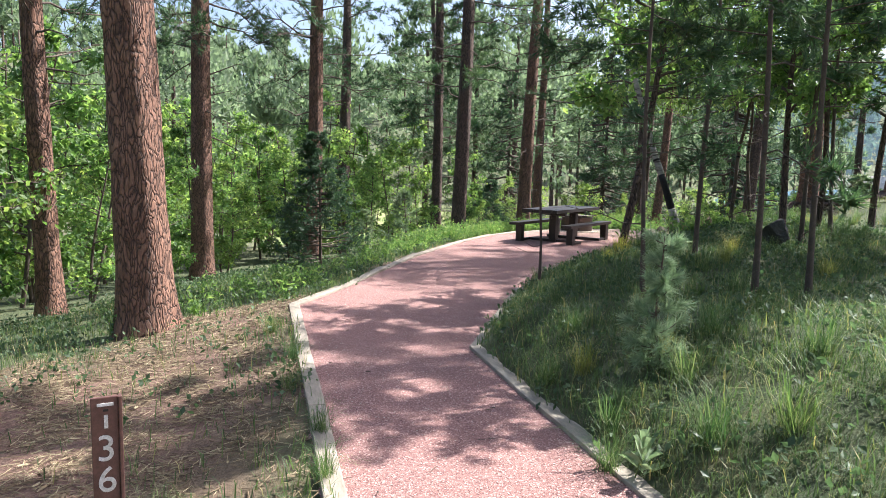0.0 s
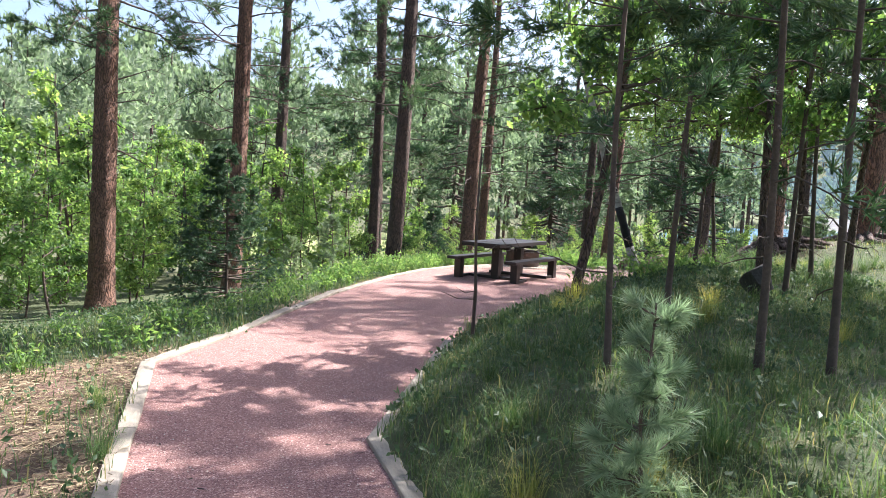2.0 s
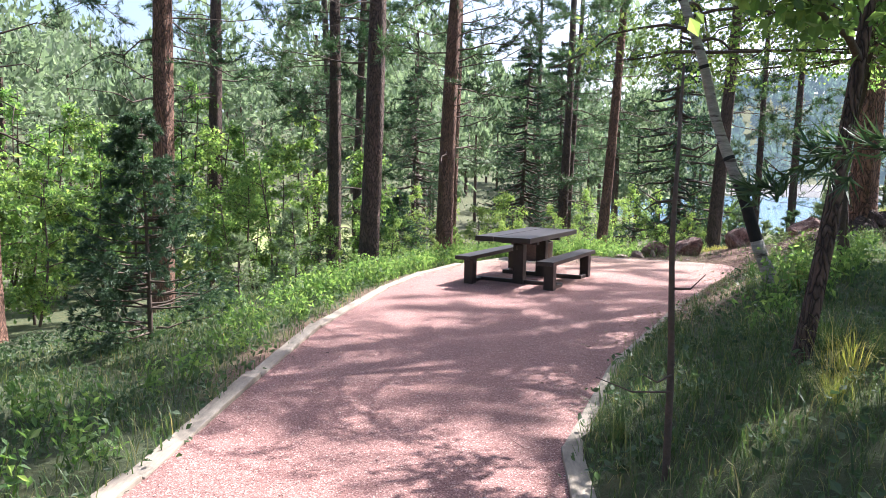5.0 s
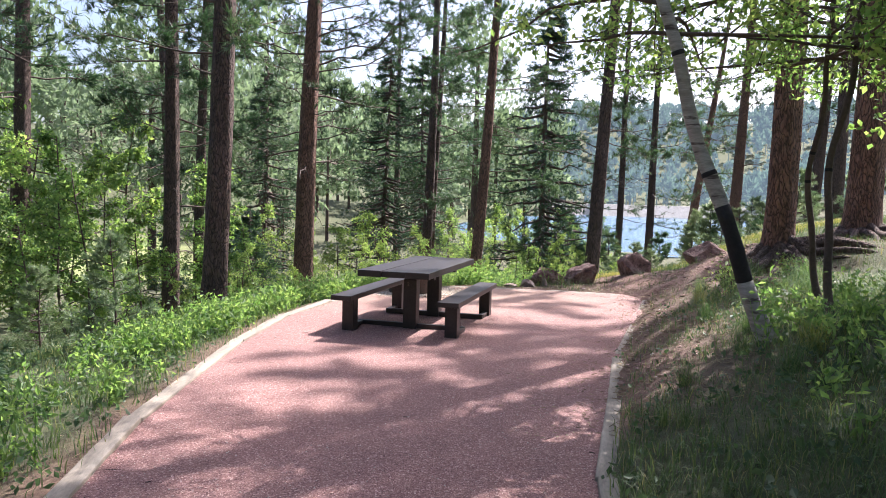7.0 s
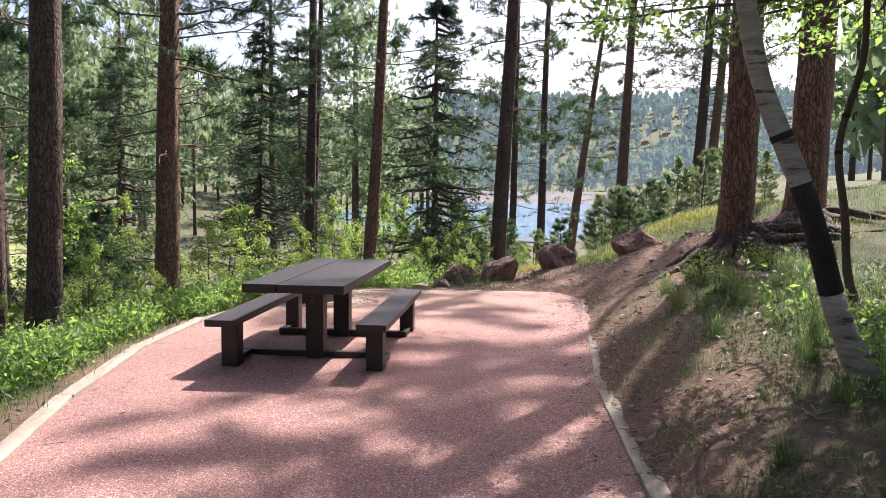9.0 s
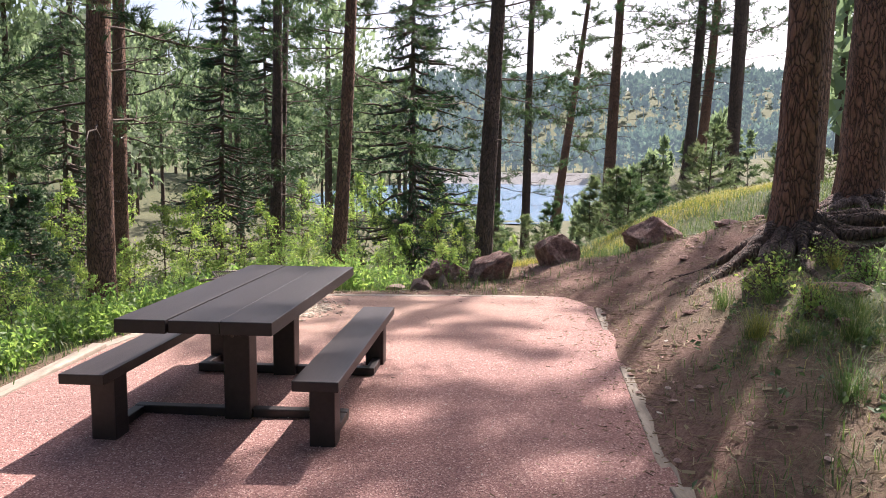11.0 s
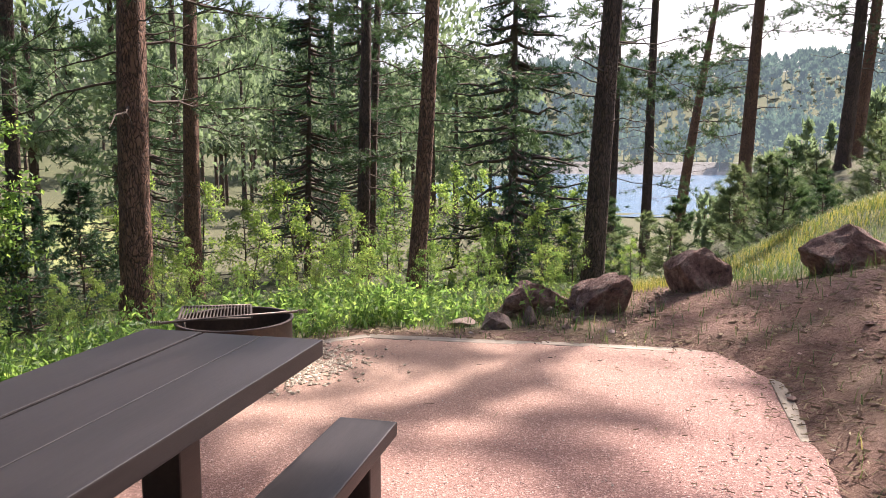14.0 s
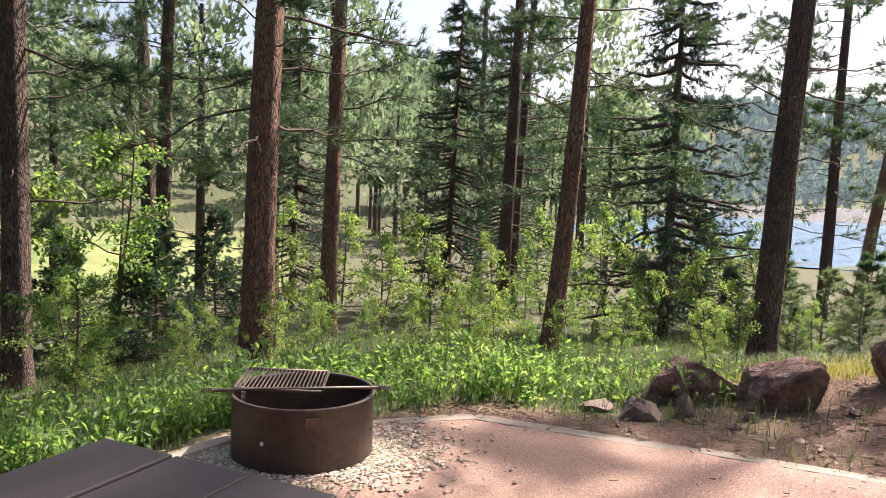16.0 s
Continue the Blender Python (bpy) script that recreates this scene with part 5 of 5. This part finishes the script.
def roots(x, y, seed, n, reach, thick):
    """Bare gnarled roots that arch out of a trunk's foot and run down the bank."""
    rng = np.random.default_rng(seed)
    for k in range(n):
        q = math.radians(145 + 170 * (k + rng.uniform(0.1, 0.9)) / n)
        l = reach * rng.uniform(0.45, 1.0)
        s = np.linspace(0, 1, 22)
        bend, wave = rng.normal(0, 0.35), rng.uniform(0, 6.28)
        side = 0.07 * np.sin(s * 9 + wave) * s
        ang = q + bend * s
        px = x + np.cos(ang) * (0.1 + l * s) - np.sin(ang) * side
        py = y + np.sin(ang) * (0.1 + l * s) + np.cos(ang) * side
        r = thick * rng.uniform(0.6, 1.15) * ((1 - s) ** 1.4 * 0.8 + 0.2) * (1 + 0.14 * np.sin(s * 17 + wave))
        pz = land(px, py) + 0.16 * (1 - s) ** 3 + 0.35 * r + 0.03 * np.sin(s * 11 + wave) - 0.05 * s ** 3
        b = Batch()
        b.tube(np.stack([px, py, pz], 1), r[:, None] * (1 + rng.normal(0, 0.07, (22, 9))), 9)
        tagged(new("tree_root", b.mesh("tree_root", BARK_DARK, True)), "gnarled bare tree root running down the eroded bank", "tree root", "bare roots on the bank")


roots(8.34, 16.85, 81, 16, 2.1, 0.10)
roots(10.85, 17.55, 82, 12, 2.2, 0.11)


# ---- tufts and herbs by the path ----
def tufts():
    rng = np.random.default_rng(91)
    fixed = [(1.45, 3.75, 0.42), (1.80, 3.60, 0.45), (1.05, 4.35, 0.36), (0.80, 5.3, 0.30), (2.3, 4.3, 0.40), (0.95, 3.95, 0.3), (1.9, 5.1, 0.34), (2.4, 3.7, 0.45), (1.55, 4.45, 0.34), (-0.62, 3.75, 0.26), (-0.75, 4.4, 0.24), (-1.15, 5.4, 0.24), (-1.3, 6.2, 0.26), (-1.75, 7.3, 0.28), (-1.45, 3.5, 0.22), (6.6, 14.8, 0.34), (6.3, 15.3, 0.3), (7.1, 15.0, 0.36), (6.4, 16.2, 0.3), (5.6, 15.0, 0.26), (7.6, 15.6, 0.34), (6.9, 16.3, 0.26)]
    spots = list(fixed)
    while len(spots) < 95:
        x, y = rng.uniform(0.6, 7.5), rng.uniform(3, 15)
        if not in_pad(np.array([x]), np.array([y]))[0] and 0.2 < chain_distance(np.array([x]), np.array([y]), RIGHT)[0] < 4:
            spots.append((x, y, rng.uniform(0.18, 0.36)))
    for _ in range(34):
        x, y = rng.uniform(5.6, 9.0), rng.uniform(13.4, 16.6)
        if chain_distance(np.array([x]), np.array([y]), RIGHT)[0] > 0.7:
            spots.append((x, y, rng.uniform(0.16, 0.34)))
    made = []
    for i in range(4):
        r = rng.normal(0, 0.11, (150, 3)) * (1, 1, 0)
        v, q, t = blades(rng, r, 1.0, 0.0055, 1.05)
        made.append(mesh_of("grass_tuft", v, [q, t], GRASS_DRY if i == 3 else GRASS_TUFT))
    for i, (x, y, h) in enumerate(spots):
        ob = new("grass_tuft", made[3 if i > 24 and i % 6 == 0 else i % 3])
        ob.matrix_world = pose(x, y, land_at(x, y) - 0.01, 0, 0, 57 * i) @ Matrix.Scale(h, 4)
        tagged(ob, "tuft of long arching green grass blades", "grass tuft", "grass tufts on the bank")


GRASS_TUFT = leafy("tuft_blades", [(0.0, (0.06, 0.11, 0.035)), (0.6, (0.12, 0.185, 0.06)), (1.0, (0.28, 0.29, 0.14))], 0.45)
HERB = leafy("herb_leaves", [(0.0, (0.045, 0.08, 0.04)), (1.0, (0.11, 0.165, 0.08))], 0.45)
MULLEIN = leafy("mullein_leaves", [(0.0, (0.16, 0.24, 0.15)), (1.0, (0.26, 0.34, 0.22))], 0.35, 0.8)
tufts()


def mullein(x, y, size):
    """A pale felt-leaved rosette with upright leaves."""
    rng = np.random.default_rng(95)
    b = Batch()
    for k in range(14):
        q, up = k * 2.4, 0.35 + 0.6 * k / 14
        d = np.array([math.cos(q) * (1.1 - up), math.sin(q) * (1.1 - up), up])
        side = np.array([-math.sin(q), math.cos(q), 0])
        l = size * (1.1 - 0.4 * k / 14)
        p = [np.array([0, 0, 0.02 + 0.012 * k]) + d * l * s + np.array([0, 0, -0.12 * l * s * s]) for s in (0, 0.35, 0.7, 1.0)]
        w = [0.02, 0.12, 0.10, 0.0]
        cup = np.array([0, 0, 0.03])
        for a in range(3):
            b.quads([[p[a], p[a] + side * w[a] * size + cup * (a > 0), p[a + 1] + side * w[a + 1] * size + cup * (a < 2), p[a + 1]], [p[a + 1], p[a + 1] - side * w[a + 1] * size + cup * (a < 2), p[a] - side * w[a] * size + cup * (a > 0), p[a]]])
    ob = new("mullein_plant", b.mesh("mullein_plant", MULLEIN, True))
    ob.matrix_world = pose(x, y, land_at(x, y))
    tagged(ob, "pale green woolly-leaved plant in grass by the path", "plant")


mullein(1.10, 3.78, 0.20)


def herbs():
    """Low leafy herbs scattered through the bank's grass."""
    rng = np.random.default_rng(97)
    c = spots_on_land(rng, 5200, 0.5, 8.0, 2.5, 16.0, lambda x, y: clumpy(x, y, 0.35, 9.0) * (1 - bare_share(x, y)))
    pts = np.repeat(c, 6, 0) + rng.normal(0, 0.05, (len(c) * 6, 3)) * (1, 1, 0.5) + np.array([0, 0, 0.07])
    b = Batch()
    b.quads(leaves_at(rng, pts, 0.055, -0.2, 0.6))
    c = spots_on_land(rng, 3600, -6.0, 0.5, 5.0, 20.0, lambda x, y: clumpy(x, y, 0.4, 7.0) * (1 - 0.8 * bare_share(x, y)))
    pts = np.repeat(c, 7, 0) + rng.normal(0, 0.06, (len(c) * 7, 3)) * (1, 1, 0.8) + np.array([0, 0, 0.08])
    b.quads(leaves_at(rng, pts, 0.06, -0.2, 0.6))
    tagged(new("low_herbs", b.mesh("low_herbs", HERB)), "low green leafy herbs among the grass", "undergrowth", kind="stuff")


herbs()


def bank_details():
    """Rubble and a small leafy bush on the eroded bank."""
    bush = leafy_parts(350, 0.55, 0.34, 900, 0.045, LEAVES_LIGHT, 5, 0.05, diam=0.02)
    for i, (x, y, k) in enumerate([(6.75, 15.95, 1.0), (7.3, 15.5, 0.8), (6.2, 15.3, 0.7), (7.9, 16.2, 0.7)]):
        if i == 0:
            first = plant_tree("leafy_bush", bush, LEAF_NAMES, x, y, "small sunlit green bush on the eroded bank", "bush", "small bushes on the bank")
            first.scale = (k, k, k)
        else:
            c = copy_thing(first, pose(0, 0, 0))
            c.matrix_basis = pose(x, y, land_at(x, y), 0, 0, 80 * i) @ Matrix.Scale(k, 4)
    rng = random.Random(17)
    for i in range(16):
        u = rng.random()
        x, y = 5.3 + 2.6 * u + rng.uniform(0.1, 0.9), 15.9 + 2.9 * u + rng.uniform(-0.9, 0.1)
        k = rng.uniform(0.10, 0.30)
        rock("rubble_stone", x, y, land_at(x, y), k, k * 0.7, k * 0.3, ROCK, 120 + i, "small broken reddish stone on the bare bank", rng.uniform(0, 360), 0.35, "stone", "rubble on the bank")

    rock("grey_boulder", 4.47, 9.73, land_at(4.47, 9.73), 0.6, 0.55, 0.5, CHAR_ROCK, 160, "dark grey boulder in the grass of the bank", 40, 0.1, "boulder")


bank_details()
